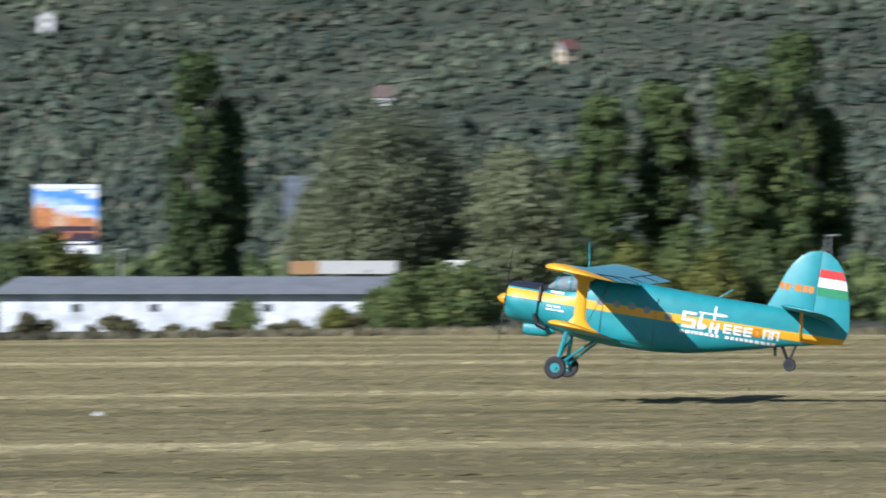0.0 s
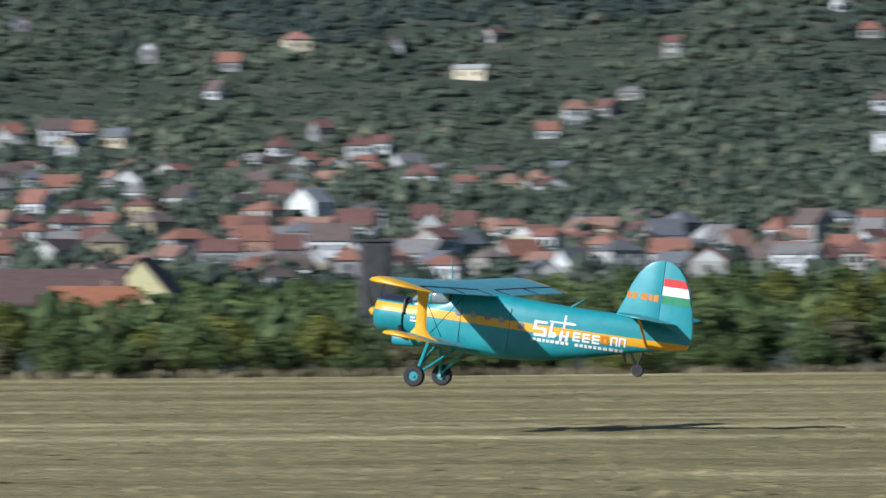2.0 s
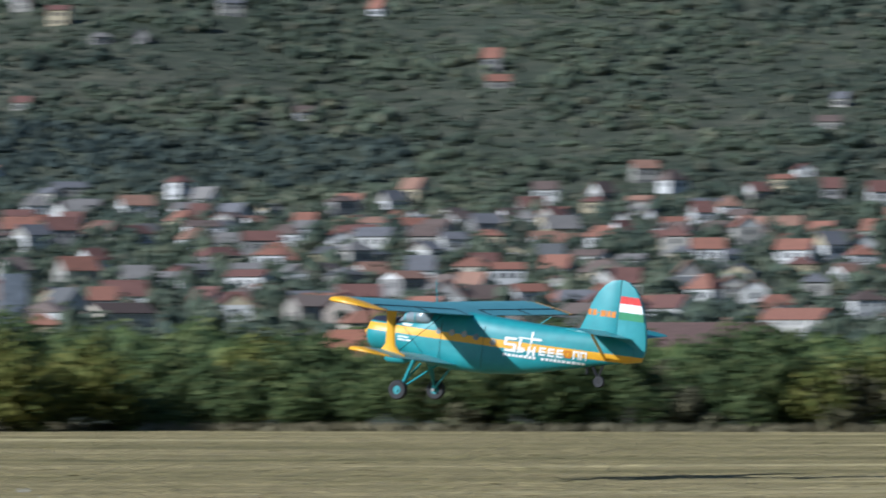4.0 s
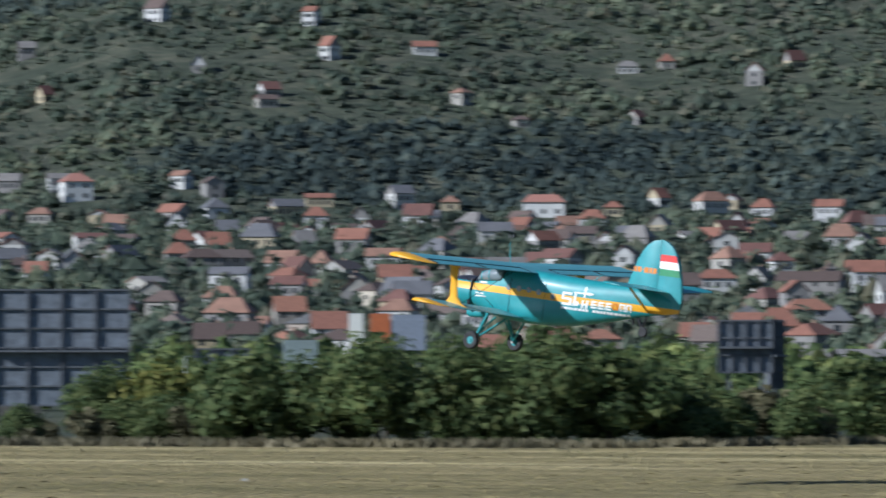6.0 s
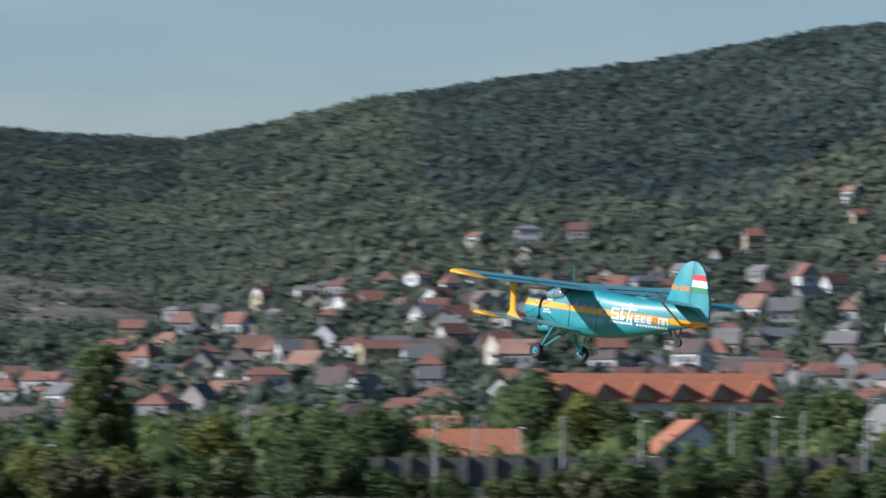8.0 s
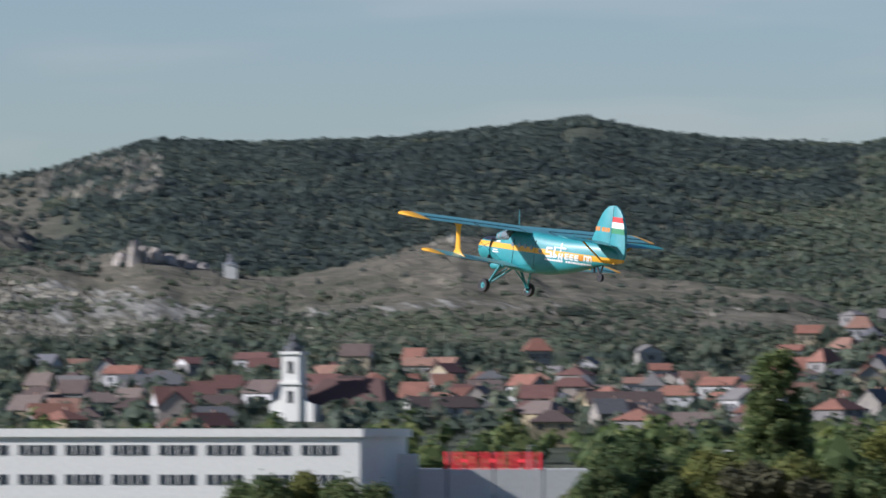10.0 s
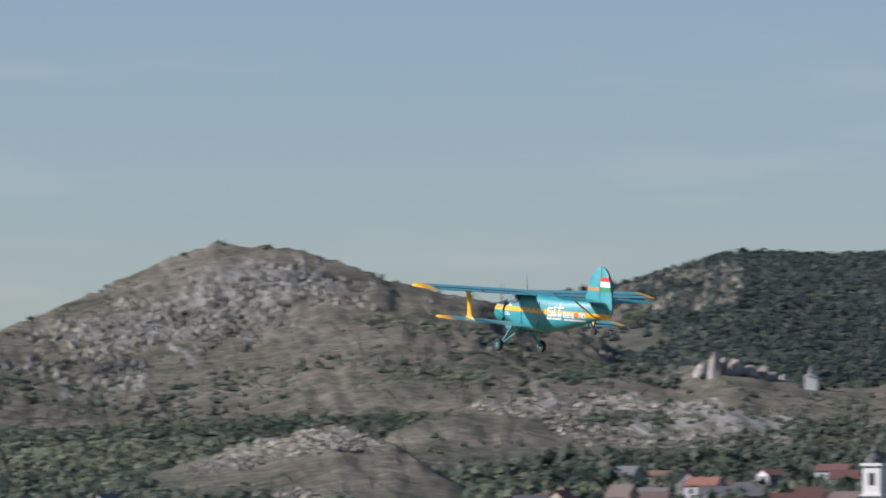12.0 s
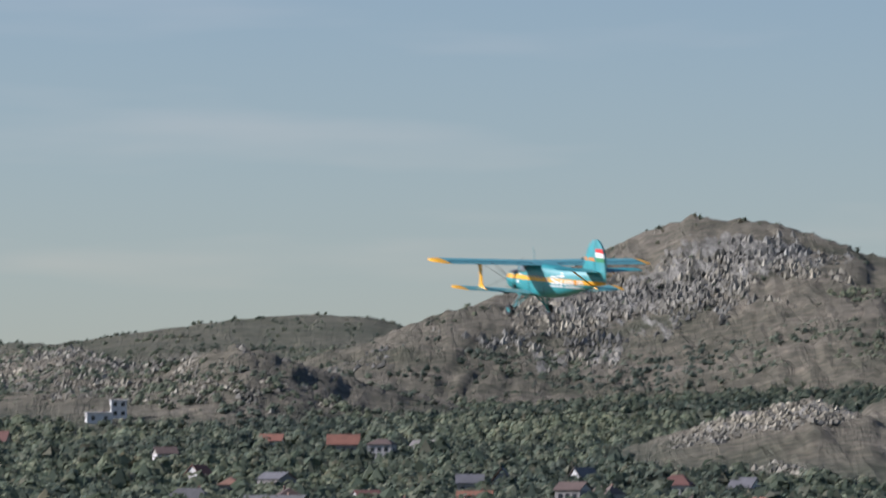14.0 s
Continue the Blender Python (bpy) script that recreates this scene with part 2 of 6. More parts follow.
def land(q, r):
    """Height of the ground, bareness and ridge index at azimuth q (array) and distance r (array)."""
    x = -np.sin(q / F_PX) * r
    near = 0.007 * np.minimum(x, 0.0) * (r < 2000) * np.clip(r / 150, 0, 1)
    near = np.maximum(near, -0.95)
    dip = floor_height(q, r)
    base = dip + near * np.clip((900 - r) / 400, 0, 1)
    base = base - 4.2 * np.clip((q - 8640) / 160, 0, 1) * np.clip((r - 545) / 70, 0, 1) * np.clip((1200 - r) / 200, 0, 1)
    z, bare = base.copy(), np.zeros_like(base)
    for k, (name, crest, foot, open_, line) in enumerate(RIDGES):
        sway = 0.3 if name == "woods" else 1.0
        wob = 1 + sway * (0.05 * np.sin(q / 410 + k) + 0.03 * np.sin(q / 133 + 2 * k))
        c, f = (woods_crest(q) if name == "woods" else crest) * wob, foot * (1 + 0.04 * sway * np.sin(q / 300 + 3 * k))
        top = (np.interp(q, *zip(*line)) + 148.0) * c / F_PX + EYE.z - (4.6 if open_ < 0.2 else 0.0)
        zc = floor_height(q, c)
        t = np.clip((r - f) / (c - f), 0, 1)
        up = zc + (top - zc) * (t ** 1.25 * 0.55 + (t * t * (3 - 2 * t)) * 0.45)
        h = np.where(r <= c, base + (up - zc) * (t > 0), zc + (top - zc) - 0.22 * (r - c))
        win = (h > z + 0.01) & (top > zc)
        bare = np.where(win, open_ * np.clip((h - base) / 12, 0, 1), bare)
        z = np.where(win, h, z)
    return z, bare


def cliff(q, r, z):
    """How rocky the face of the great crag is (1 elsewhere): grass on its brow and on its skirts."""
    up = (z - EYE.z) / r * F_PX
    low = np.interp(q, [10050, 10300, 10420, 10500, 10700, 10800, 10900, 11000, 11150], [330, 350, 360, 365, 355, 300, 258, 262, 320])
    high = np.interp(q, *zip(*RIDGES[1][4])) + 148 - 22
    rough = 14 * np.sin(q / 17.0) + 9 * np.sin(q / 7.3 + 1)
    inside = np.clip((up - low - rough) / 22, 0, 1) * np.clip((high - up - 0.5 * rough) / 16, 0, 1) * np.interp(q, [10000, 10250, 10400, 11040, 11150], [0.45, 0.6, 1, 1, 0.35])
    return np.where((r > 2370) & (r < 3150) & (q > 9950) & (q < 11260), inside, 1.0)


def mesh_object(name, verts, faces, mat, parent=None, smooth=False):
    me = bpy.data.meshes.new(name)
    me.from_pydata(verts, [], faces)
    me.materials.append(mat)
    if smooth:
        me.polygons.foreach_set("use_smooth", [True] * len(me.polygons))
    ob = new(name, me)
    ob.parent = parent
    return ob


def build_ground():
    qs = np.concatenate([np.linspace(-1500, 8380, 240), np.linspace(8390, 12140, 400), np.linspace(12160, 12600, 12)])
    rs = np.concatenate([np.linspace(20, 480, 24), np.linspace(486, 640, 32), np.linspace(660, 1600, 30), np.linspace(1610, 3000, 140), np.linspace(3020, 4900, 50)])
    Q, R = np.meshgrid(qs, rs)
    Z, bare = land(Q, R)
    X, Y = -np.sin(Q / F_PX) * R, np.cos(Q / F_PX) * R
    flat = Z.ravel().copy()
    bareflat = bare.ravel()
    xs, ys = X.ravel(), Y.ravel()
    for i in np.nonzero(bareflat > 0.15)[0]:
        n1 = noise.fractal(Vector((xs[i] * 0.02, ys[i] * 0.02, 1.7)), 0.8, 2.2, 5)
        u, v = xs[i] * 0.64 + ys[i] * 0.77, xs[i] * -0.77 + ys[i] * 0.64
        n2 = noise.ridged_multi_fractal(Vector((u * 0.13, v * 0.010, flat[i] * 0.06)), 0.8, 2.1, 5, 1.0, 2.0)
        flat[i] += bareflat[i] * (1.4 * n1 + 1.3 * (n2 - 1.0))
    ny, nx = Q.shape
    idx = np.arange(nx * ny).reshape(ny, nx)
    faces = np.stack([idx[:-1, 1:], idx[:-1, :-1], idx[1:, :-1], idx[1:, 1:]], -1).reshape(-1, 4)
    verts = np.stack([xs, ys, flat], -1).tolist()
    n0 = len(verts)
    # the rest of the plain, round behind the camera to the horizon
    side = []
    for a in np.linspace(-1500 / F_PX, 12600 / F_PX - 2 * math.pi, 40):
        side.append(len(verts))
        for r in (20.0, 340.0, 1500.0, 4900.0):
            verts.append((-math.sin(a) * r, math.cos(a) * r, (0, 0, -4, -4)[(20.0, 340.0, 1500.0, 4900.0).index(r)]))
    faces = faces.tolist()
    for a, b in zip(side, side[1:]):
        faces += [(a + k, a + k + 1, b + k + 1, b + k) for k in range(3)]
    centre = len(verts)
    verts.append((0, 0, 0.0))
    ring = [int(i) for i in idx[0]]
    faces += [(centre, ring[i], ring[i + 1]) for i in range(len(ring) - 1)] + [(centre, b, a) for a, b in zip(side, side[1:])]
    ground = mesh_object("ground", verts, faces, M_GROUND, smooth=True)
    me = ground.data
    steep = np.abs(np.gradient(Z, axis=0) / np.gradient(R, axis=0))
    patch = np.array([noise.noise(Vector((x * 0.008, y * 0.008, 9.0))) for x, y in zip(xs, ys)])
    rock = np.zeros(len(verts))
    rock[:n0] = bareflat * np.clip(0.10 + 1.5 * steep.ravel() + 1.1 * patch + 0.5 * (np.exp(-((Q - 9900) / 230) ** 2) * (R > 1780) * (R < 2300)).ravel(), 0, 1)
    rock[:n0] *= cliff(Q, R, Z).ravel()
    wild = np.zeros(len(verts))
    edge = edge_y(xs) + np.array([1.2 * noise.noise(Vector((x * 0.12, 0, 0))) for x in xs])
    wild[:n0] = np.clip((ys - edge) / 3, 0, 1)
    lush = np.ones(len(verts))
    shoulder = 0.85 * (np.clip((Q - 9930) / 60, 0, 1) * (Q < 10500) * (R > 3000)).ravel()
    lush[:n0] = np.clip(1 - bareflat * 1.6 - shoulder + 0.5 * patch, 0, 1)
    for key, values in (("rock", rock), ("wild", wild), ("lush", lush)):
        me.attributes.new(key, "FLOAT", "POINT").data.foreach_set("value", values.astype(np.float32))
    return tagged(ground, "dry mown airfield grass rising to rocky hills", "ground", kind="structure")


def edge_y(x):
    """The far edge of the mown field."""
    return np.interp(x, [-560, -400, -295, -264, -238, -217, -207, -192, -120, -84, -40, 0], [270, 340, 391, 396, 397, 402, 433, 464, 475, 490, 518, 553])


def spot(q, r):
    z, bare = land(np.array([float(q)]), np.array([float(r)]))
    p = polar(q, r)
    return Vector((p.x, p.y, float(z[0]))), float(bare[0])


ground = build_ground()

# ---- far woods ----
ICO_V = np.array([(1, 0, 0), (0, 1, 0), (-1, 0, 0), (0, -1, 0), (0, 0, 1), (0, 0, -1)], float)
ICO_F = np.array([(0, 1, 4), (1, 2, 4), (2, 3, 4), (3, 0, 4), (1, 0, 5), (2, 1, 5), (3, 2, 5), (0, 3, 5)])


def joined(name, mat, label, spots, sprays, tall, leaf, rng, sunk=0.6):
    """One mesh of many uneven crowns, each a lumpy core with sprays of foliage. spots: rows of x, y, z, radius."""
    n = len(spots)
    cen = spots[:, :3] + np.stack([np.zeros(n), np.zeros(n), spots[:, 3] * tall * sunk], -1)
    rad = np.stack([spots[:, 3], spots[:, 3], spots[:, 3] * tall], -1)
    pts = ICO_V[None] * rng.uniform(0.55, 1.0, (n, len(ICO_V), 1)) * rad[:, None, :] + cen[:, None, :]
    vs = [pts.reshape(-1, 3)]
    fs = [(ICO_F[None] + (np.arange(n) * len(ICO_V))[:, None, None]).reshape(-1, 3)]
    d = rng.normal(0, 1, (n, sprays, 3))
    d[..., 2] = np.abs(d[..., 2]) * 0.9 - 0.15
    d /= np.linalg.norm(d, axis=2, keepdims=True)
    c = cen[:, None, :] + d * rad[:, None, :] * rng.uniform(0.6, 1.08, (n, sprays, 1))
    nrm = d + rng.normal(0, 0.18, d.shape) + np.array([0.0, 0.0, 0.35])
    nrm /= np.linalg.norm(nrm, axis=2, keepdims=True)
    a = np.cross(nrm, rng.normal(0, 1, d.shape))
    a /= np.linalg.norm(a, axis=2, keepdims=True)
    b = np.cross(nrm, a)
    s = leaf * spots[:, 3][:, None, None] * rng.uniform(0.6, 1.3, (n, sprays, 1))
    quad = np.stack([c + a * s - nrm * s * 0.3, c + b * s * 0.75, c - a * s - nrm * s * 0.3, c - b * s * 0.75], 2).reshape(-1, 3)
    k0 = n * len(ICO_V) + 4 * np.arange(n * sprays)
    vs.append(quad)
    fs.append(np.concatenate([np.stack([k0, k0 + 1, k0 + 3], -1), np.stack([k0 + 1, k0 + 2, k0 + 3], -1)]))
    ob = mesh_object(name, np.concatenate(vs), np.concatenate(fs), mat)
    return tagged(ob, label, "trees", kind="stuff")


def woods_edge(q):
    """How high above the horizon line the closed dark woods begin."""
    return np.interp(q, [0, 1500, 2400, 3000, 5500, 6671, 7139, 7539, 7839, 8080, 8200], [560, 545, 450, 640, 740, 650, 590, 425, 388, 385, 640])


def plan_houses():
    """Where the houses stand: places of the town houses, and of the plain ones further up."""
    rnd = random.Random(21)
    near = [(7690, 1050), (7770, 1055), (7850, 1060), (7930, 1065), (7560, 1080), (8100, 980), (7680, 900), (7180, 1120), (7250, 1160), (6150, 1150), (6250, 1180), (5500, 1060), (8250, 1020),
            (8560, 1060), (8420, 1100), (9100, 1150), (2900, 930), (3100, 1050), (3250, 1020)]
    taken = [(*spot(q, r)[0][:2],) for q, r in near]
    town_spots, far_spots = list(near), []

    def free(q, r, gap):
        p, bare = spot(q, r)
        if bare > 0.15 or (9330 < q < 9680 and r < 1500) or any((p.x - x) ** 2 + (p.y - y) ** 2 < gap * gap for x, y in taken):
            return False
        taken.append((p.x, p.y))
        return True

    while len(town_spots) < 285:
        q, r = rnd.uniform(1500, 9300), rnd.uniform(1150, 1700)
        u = rnd.random()
        if u < 0.30:
            q, r = rnd.uniform(8700, 10300), rnd.uniform(1180, 1720)
        elif u < 0.33:
            q, r = rnd.uniform(10000, 12300), rnd.uniform(1280, 1560)
        if q < 2300 and (r < 1300 or rnd.random() < 0.5):
            continue
        if free(q, r, 15):
            town_spots.append((q, r))
    while len(far_spots) < 900:
        q, r = rnd.uniform(-800, 8100), rnd.uniform(2050, 2620)
        u = rnd.random()
        if u < 0.28:
            q, r = rnd.uniform(1900, 8700), rnd.uniform(1780, 2060)
        elif u < 0.31:
            q, r = rnd.uniform(10400, 12300), rnd.uniform(1500, 2250)
        elif u < 0.82:
            q, r = rnd.uniform(1300, 10000), rnd.uniform(1300, 1850)
            if u < 0.40:
                q, r = rnd.uniform(1250, 2500), rnd.uniform(1250, 1560)
            if q < 2300 and r > 1550:
                continue
        elif rnd.random() < 0.15:
            continue
        up = (spot(q, r)[0].z - EYE.z) / r * F_PX
        if (q < 900 and rnd.random() < 0.6) or (r > 2050 and 5000 < q < 6700 and 285 < up < 420) or up > woods_edge(q) - 15:
            continue
        if free(q, r, 11):
            far_spots.append((q, r))
    return town_spots, far_spots


TOWN_SPOTS, FAR_SPOTS = plan_houses()
# larger houses that stand out on the slopes: azimuth, height over the horizon line
LANDMARKS = [(1330, 272), (985, 305), (945, 318), (2385, 452), (2075, 402), (2360, 140), (6166, 262), (6993, 292), (11770, 172), (11735, 180)]


def slope_distance(q, up):
    """The distance at which the slope at azimuth q reaches that height."""
    r = np.arange(1150.0, 2700.0, 5.0)
    z, _ = land(np.full(len(r), float(q)), r)
    hit = np.nonzero((z - EYE.z) / r * F_PX >= up)[0]
    return float(r[hit[0]]) if len(hit) else 2600.0


LANDMARKS = [(q, slope_distance(q, up)) for q, up in LANDMARKS]


def far_woods():
    rng = np.random.default_rng(5)

    def scatter(n, r0, r1, q0, q1):
        q = rng.uniform(q0, q1, n)
        far = woods_crest(q) * 1.09 if r1 is None else np.full(n, float(r1))
        r = np.sqrt(rng.uniform(r0 ** 2, far ** 2, n))
        z, bare = land(q, r)
        return q, r, z, bare, -np.sin(q / F_PX) * r, np.cos(q / F_PX) * r

    def field(x, y, scale, level):
        return np.array([noise.noise(Vector((a * scale, b * scale, level))) for a, b in zip(x, y)])

    def gardens(q, r, reach, half, share):
        """False where a crown would stand in a house or in the open garden before it."""
        open_ = np.zeros(len(q), bool)
        for hq, hr in TOWN_SPOTS + FAR_SPOTS:
            d = hr - r
            open_ |= (np.abs(q - hq) * r / F_PX < half) & (d > -6) & (d < reach)
        for hq, hr in LANDMARKS:
            open_ |= (np.abs(q - hq) * r / F_PX < 8) & (hr - r > -7) & (hr - r < 45)
        return ~(open_ & (rng.uniform(size=len(q)) < share))

    # the wooded hill: gardens and orchards below, closed dark woods above
    low, high = scatter(50000, 1850, None, -1300, 7100), scatter(17000, 1850, None, 7100, 8400)
    q, r, z, bare, x, y = (np.concatenate(pair) for pair in zip(low, high))
    up = (z - EYE.z) / r * F_PX
    mott, fine = field(x, y, 0.0045, 4.0), field(x, y, 0.016, 7.0)
    line = woods_edge(q)
    band = (q > 4300) & (q < 6900) & (np.abs(up - 350 - 60 * mott) < np.interp(q, [4300, 5000, 6000, 6600, 6900], [30, 62, 75, 60, 20]))
    dark = (up > line + 70 * mott + 14 * fine) | band
    keep = gardens(q, r, 24, 4.0, 0.8) & (dark | (fine > -0.48 + 0.25 * rng.uniform(-1, 1, len(q))))
    size = np.where(dark, rng.uniform(2.2, 3.6, len(q)), (rng.uniform(1.2, 2.5, len(q)) + 1.9 * rng.uniform(size=len(q)) ** 3) * np.where(fine < -0.1, 0.62, 1.0))
    rows = np.stack([x, y, z, size], -1)
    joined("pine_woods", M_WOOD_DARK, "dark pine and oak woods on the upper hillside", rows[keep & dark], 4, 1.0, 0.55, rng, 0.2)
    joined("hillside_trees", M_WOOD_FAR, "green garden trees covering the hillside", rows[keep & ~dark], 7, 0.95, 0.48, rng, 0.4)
    # the far ridges behind the chapel hill and the crag
    q, r, z, bare, x, y = scatter(40000, 1950, 4450, 8400, 12300)
    up = (z - EYE.z) / r * F_PX
    mott, fine = field(x, y, 0.0035, 4.0), field(x, y, 0.014, 7.0)
    keep = (bare < 0.2) | (rng.uniform(size=len(q)) < 0.13 + np.where(r < 2300, 0.3, 0.8) * (fine > 0.04) * (up < 330 + 60 * mott))
    keep &= gardens(q, r, 24, 4.0, 0.8)
    keep &= ~((r > 3000) & (np.abs(q - np.interp(up, [380, 540], [8545, 8562])) < 5.0 + 3.0 * fine) & (up > 390))
    keep &= ~((r > 3000) & (q > 9965 + 70 * mott) & (q < 10450) & (rng.uniform(size=len(q)) < 0.86))
    keep &= ~((np.abs(q - 9043) < 42) & (np.abs(up - 531) < 14) & (fine > -0.3))
    dark = (q < 10100) & (up > np.interp(q, [8300, 8540, 8570, 9000, 9700], [520, 520, 400, 340, 290]) + 210 * mott + 110 * fine)
    size = np.where(bare > 0.2, rng.uniform(0.6, 2.0, len(q)), rng.uniform(1.7, 3.4, len(q)) * np.interp(r, [1800, 4300], [0.8, 1.1]))
    rows = np.stack([x, y, z, size], -1)
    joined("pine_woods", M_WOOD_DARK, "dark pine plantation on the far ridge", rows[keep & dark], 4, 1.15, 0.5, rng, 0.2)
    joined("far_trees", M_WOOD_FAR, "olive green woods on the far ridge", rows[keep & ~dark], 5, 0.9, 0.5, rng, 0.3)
    q, r, z, bare, x, y = scatter(7000, 1840, 2180, 8450, 10300)
    fine = field(x, y, 0.02, 5.0)
    low = (z - EYE.z) / r * F_PX < 215 + 110 * fine + 25 * rng.normal(0, 1, len(q))
    joined("chapel_scrub", M_WOOD_FAR, "dark green scrub on the skirts of the chapel hill", np.stack([x, y, z, rng.uniform(0.7, 2.0, len(q))], -1)[low & (bare > 0.1) & (q < 9900 + 300 * fine)], 8, 0.85, 0.45, rng, 0.35)
    # between the houses
    q, r, z, bare, x, y = scatter(26500, 640, 2000, -1300, 12300)
    keep = (bare < 0.2) & ~((r < 1000) & (q > 8780) & (q < 10900)) & gardens(q, r, 24, 4.2, 0.55) & ~((np.abs(q - 9560) < 75) & (r > 1200) & (r < 1425))
    size = (rng.uniform(0.9, 2.1, len(q)) + 1.9 * rng.uniform(size=len(q)) ** 3) * np.interp(r, [640, 1200, 2000], [0.8, 0.95, 1.1])
    rows = np.stack([x, y, z, size], -1)
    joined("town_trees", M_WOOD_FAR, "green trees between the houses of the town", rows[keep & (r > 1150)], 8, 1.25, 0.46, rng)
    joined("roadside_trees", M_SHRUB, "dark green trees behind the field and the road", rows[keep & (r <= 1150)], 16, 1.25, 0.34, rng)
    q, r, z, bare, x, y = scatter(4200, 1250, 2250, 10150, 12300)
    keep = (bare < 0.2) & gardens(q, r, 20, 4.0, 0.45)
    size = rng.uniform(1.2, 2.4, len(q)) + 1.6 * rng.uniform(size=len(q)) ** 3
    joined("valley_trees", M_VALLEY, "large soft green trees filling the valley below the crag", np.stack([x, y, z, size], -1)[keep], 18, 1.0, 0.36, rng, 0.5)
    q, r, z, bare, x, y = scatter(9000, 2200, 2800, 9900, 12200)
    up = (z - EYE.z) / r * F_PX
    fine = field(x, y, 0.012, 2.0)
    rows = np.stack([x, y, z, rng.uniform(0.8, 2.2, len(q))], -1)
    rows = rows[(bare > 0.2) & (up < np.interp(q, [9900, 10700, 11000, 11350, 12200], [400, 360, 280, 250, 270]) + 150 * fine) & (fine > 0.02)]
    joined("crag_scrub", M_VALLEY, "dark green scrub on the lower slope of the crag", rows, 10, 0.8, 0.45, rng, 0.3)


far_woods()


def outcrops():
    """Jagged pale boulders and ledges on the bare crags."""
    rng = np.random.default_rng(11)
    q, r = rng.uniform(8400, 12200, 170000), rng.uniform(1700, 2980, 170000)
    z, bare = land(q, r)
    x, y = -np.sin(q / F_PX) * r, np.cos(q / F_PX) * r
    z2, _ = land(q, r + 8)
    rise = (z2 - z) / 8
    rocky = cliff(q, r, z)
    pick = np.nonzero(bare > 0.3)[0]
    vs, fs = [], []
    for i in pick:
        u, v = x[i] * 0.64 + y[i] * 0.77, -x[i] * 0.77 + y[i] * 0.64
        n = noise.ridged_multi_fractal(Vector((u * 0.022 + z[i] * 0.02, v * 0.006, z[i] * 0.02)), 0.9, 2.1, 4, 1.0, 2.0)
        patch = noise.noise(Vector((x[i] * 0.008, y[i] * 0.008, 9.0)))
        if n + (0.85 if q[i] > 11350 and r[i] < 2600 else 0.0) + 1.6 * rise[i] + 0.25 * bare[i] + 1.5 * patch + 0.9 * min(0.0, (z[i] - EYE.z) / r[i] * F_PX - (0.0 if r[i] < 2350 or q[i] > 11250 else 240.0)) / 60.0 < (1.66 if r[i] > 2350 else 2.25 - 0.60 * math.exp(-((q[i] - 10010) / 190) ** 2) - (0.35 if r[i] < 2000 and q[i] > 10350 else 0.0)):
            continue
        if rng.random() > float(rocky[i]) ** 0.6:
            continue
        s = 0.35 + (1.5 if r[i] > 2350 else 1.0) * rng.random() ** 3
        d = ICO_V * rng.uniform(0.6, 1.2, (6, 1)) * np.array([s * 0.9, s * 1.2, s * (1.7 if r[i] > 2350 and q[i] < 11250 else 0.95)])
        a = rng.uniform(0, 3.1)
        c, t = math.cos(a), math.sin(a)
        d = np.stack([d[:, 0] * c - d[:, 1] * t, d[:, 0] * t + d[:, 1] * c, d[:, 2] + 0.25 * d[:, 0]], -1)
        fs.append(ICO_F + 6 * len(vs))
        vs.append(d + np.array([x[i], y[i], z[i] + 0.15 * s]))
    # a pale face among the woods behind the chapel hill
    for i in range(1500):
        qq, rr = rng.uniform(9790, 10010), rng.uniform(3300, 4200)
        p, _ = spot(qq, rr)
        e = (p.z - EYE.z) / rr * F_PX
        if not 418 < e < 500 - 0.15 * abs(qq - 9880) or noise.noise(p * 0.02) < -0.05:
            continue
        d = ICO_V * rng.uniform(0.6, 1.2, (6, 1)) * np.array([2.6, 2.6, 4.6]) * rng.uniform(0.5, 1.1)
        fs.append(ICO_F + 6 * len(vs))
        vs.append(d + np.array(p[:]))
    ob = mesh_object("rock_outcrops", np.concatenate(vs), np.concatenate(fs), M_ROCK)
    tagged(ob, "jagged pale dolomite outcrops on the dry hillside", "rocks", kind="stuff")


outcrops()


# ---- trees and shrubs by the field ----
def crown_mesh(name, rng, count, leaf, shape, mat):
    """Leaf clumps: small bent quads filling a shape(u) -> (x, y, z, nx, ny, nz)."""
    vs, fs = [], []
    for i in range(count):
        p, nrm = shape(rng)
        nrm = (Vector(nrm) + Vector(rng.normal(0, 0.38, 3))).normalized()
        a = nrm.orthogonal().normalized()
        a.rotate(Matrix.Rotation(rng.uniform(0, 6.28), 3, nrm))
        b = nrm.cross(a)
        s = leaf * rng.uniform(0.6, 1.35)
        c = Vector(p)
        k = len(vs)
        vs += [c + a * s, c - a * s * 0.6 + b * s * 0.85 - nrm * s * 0.25, c - a * s * 0.6 - b * s * 0.85 - nrm * s * 0.25]
        fs.append((k, k + 1, k + 2))
    me = bpy.data.meshes.new(name)
    me.from_pydata([v[:] for v in vs], [], fs)
    me.materials.append(mat)
    return me


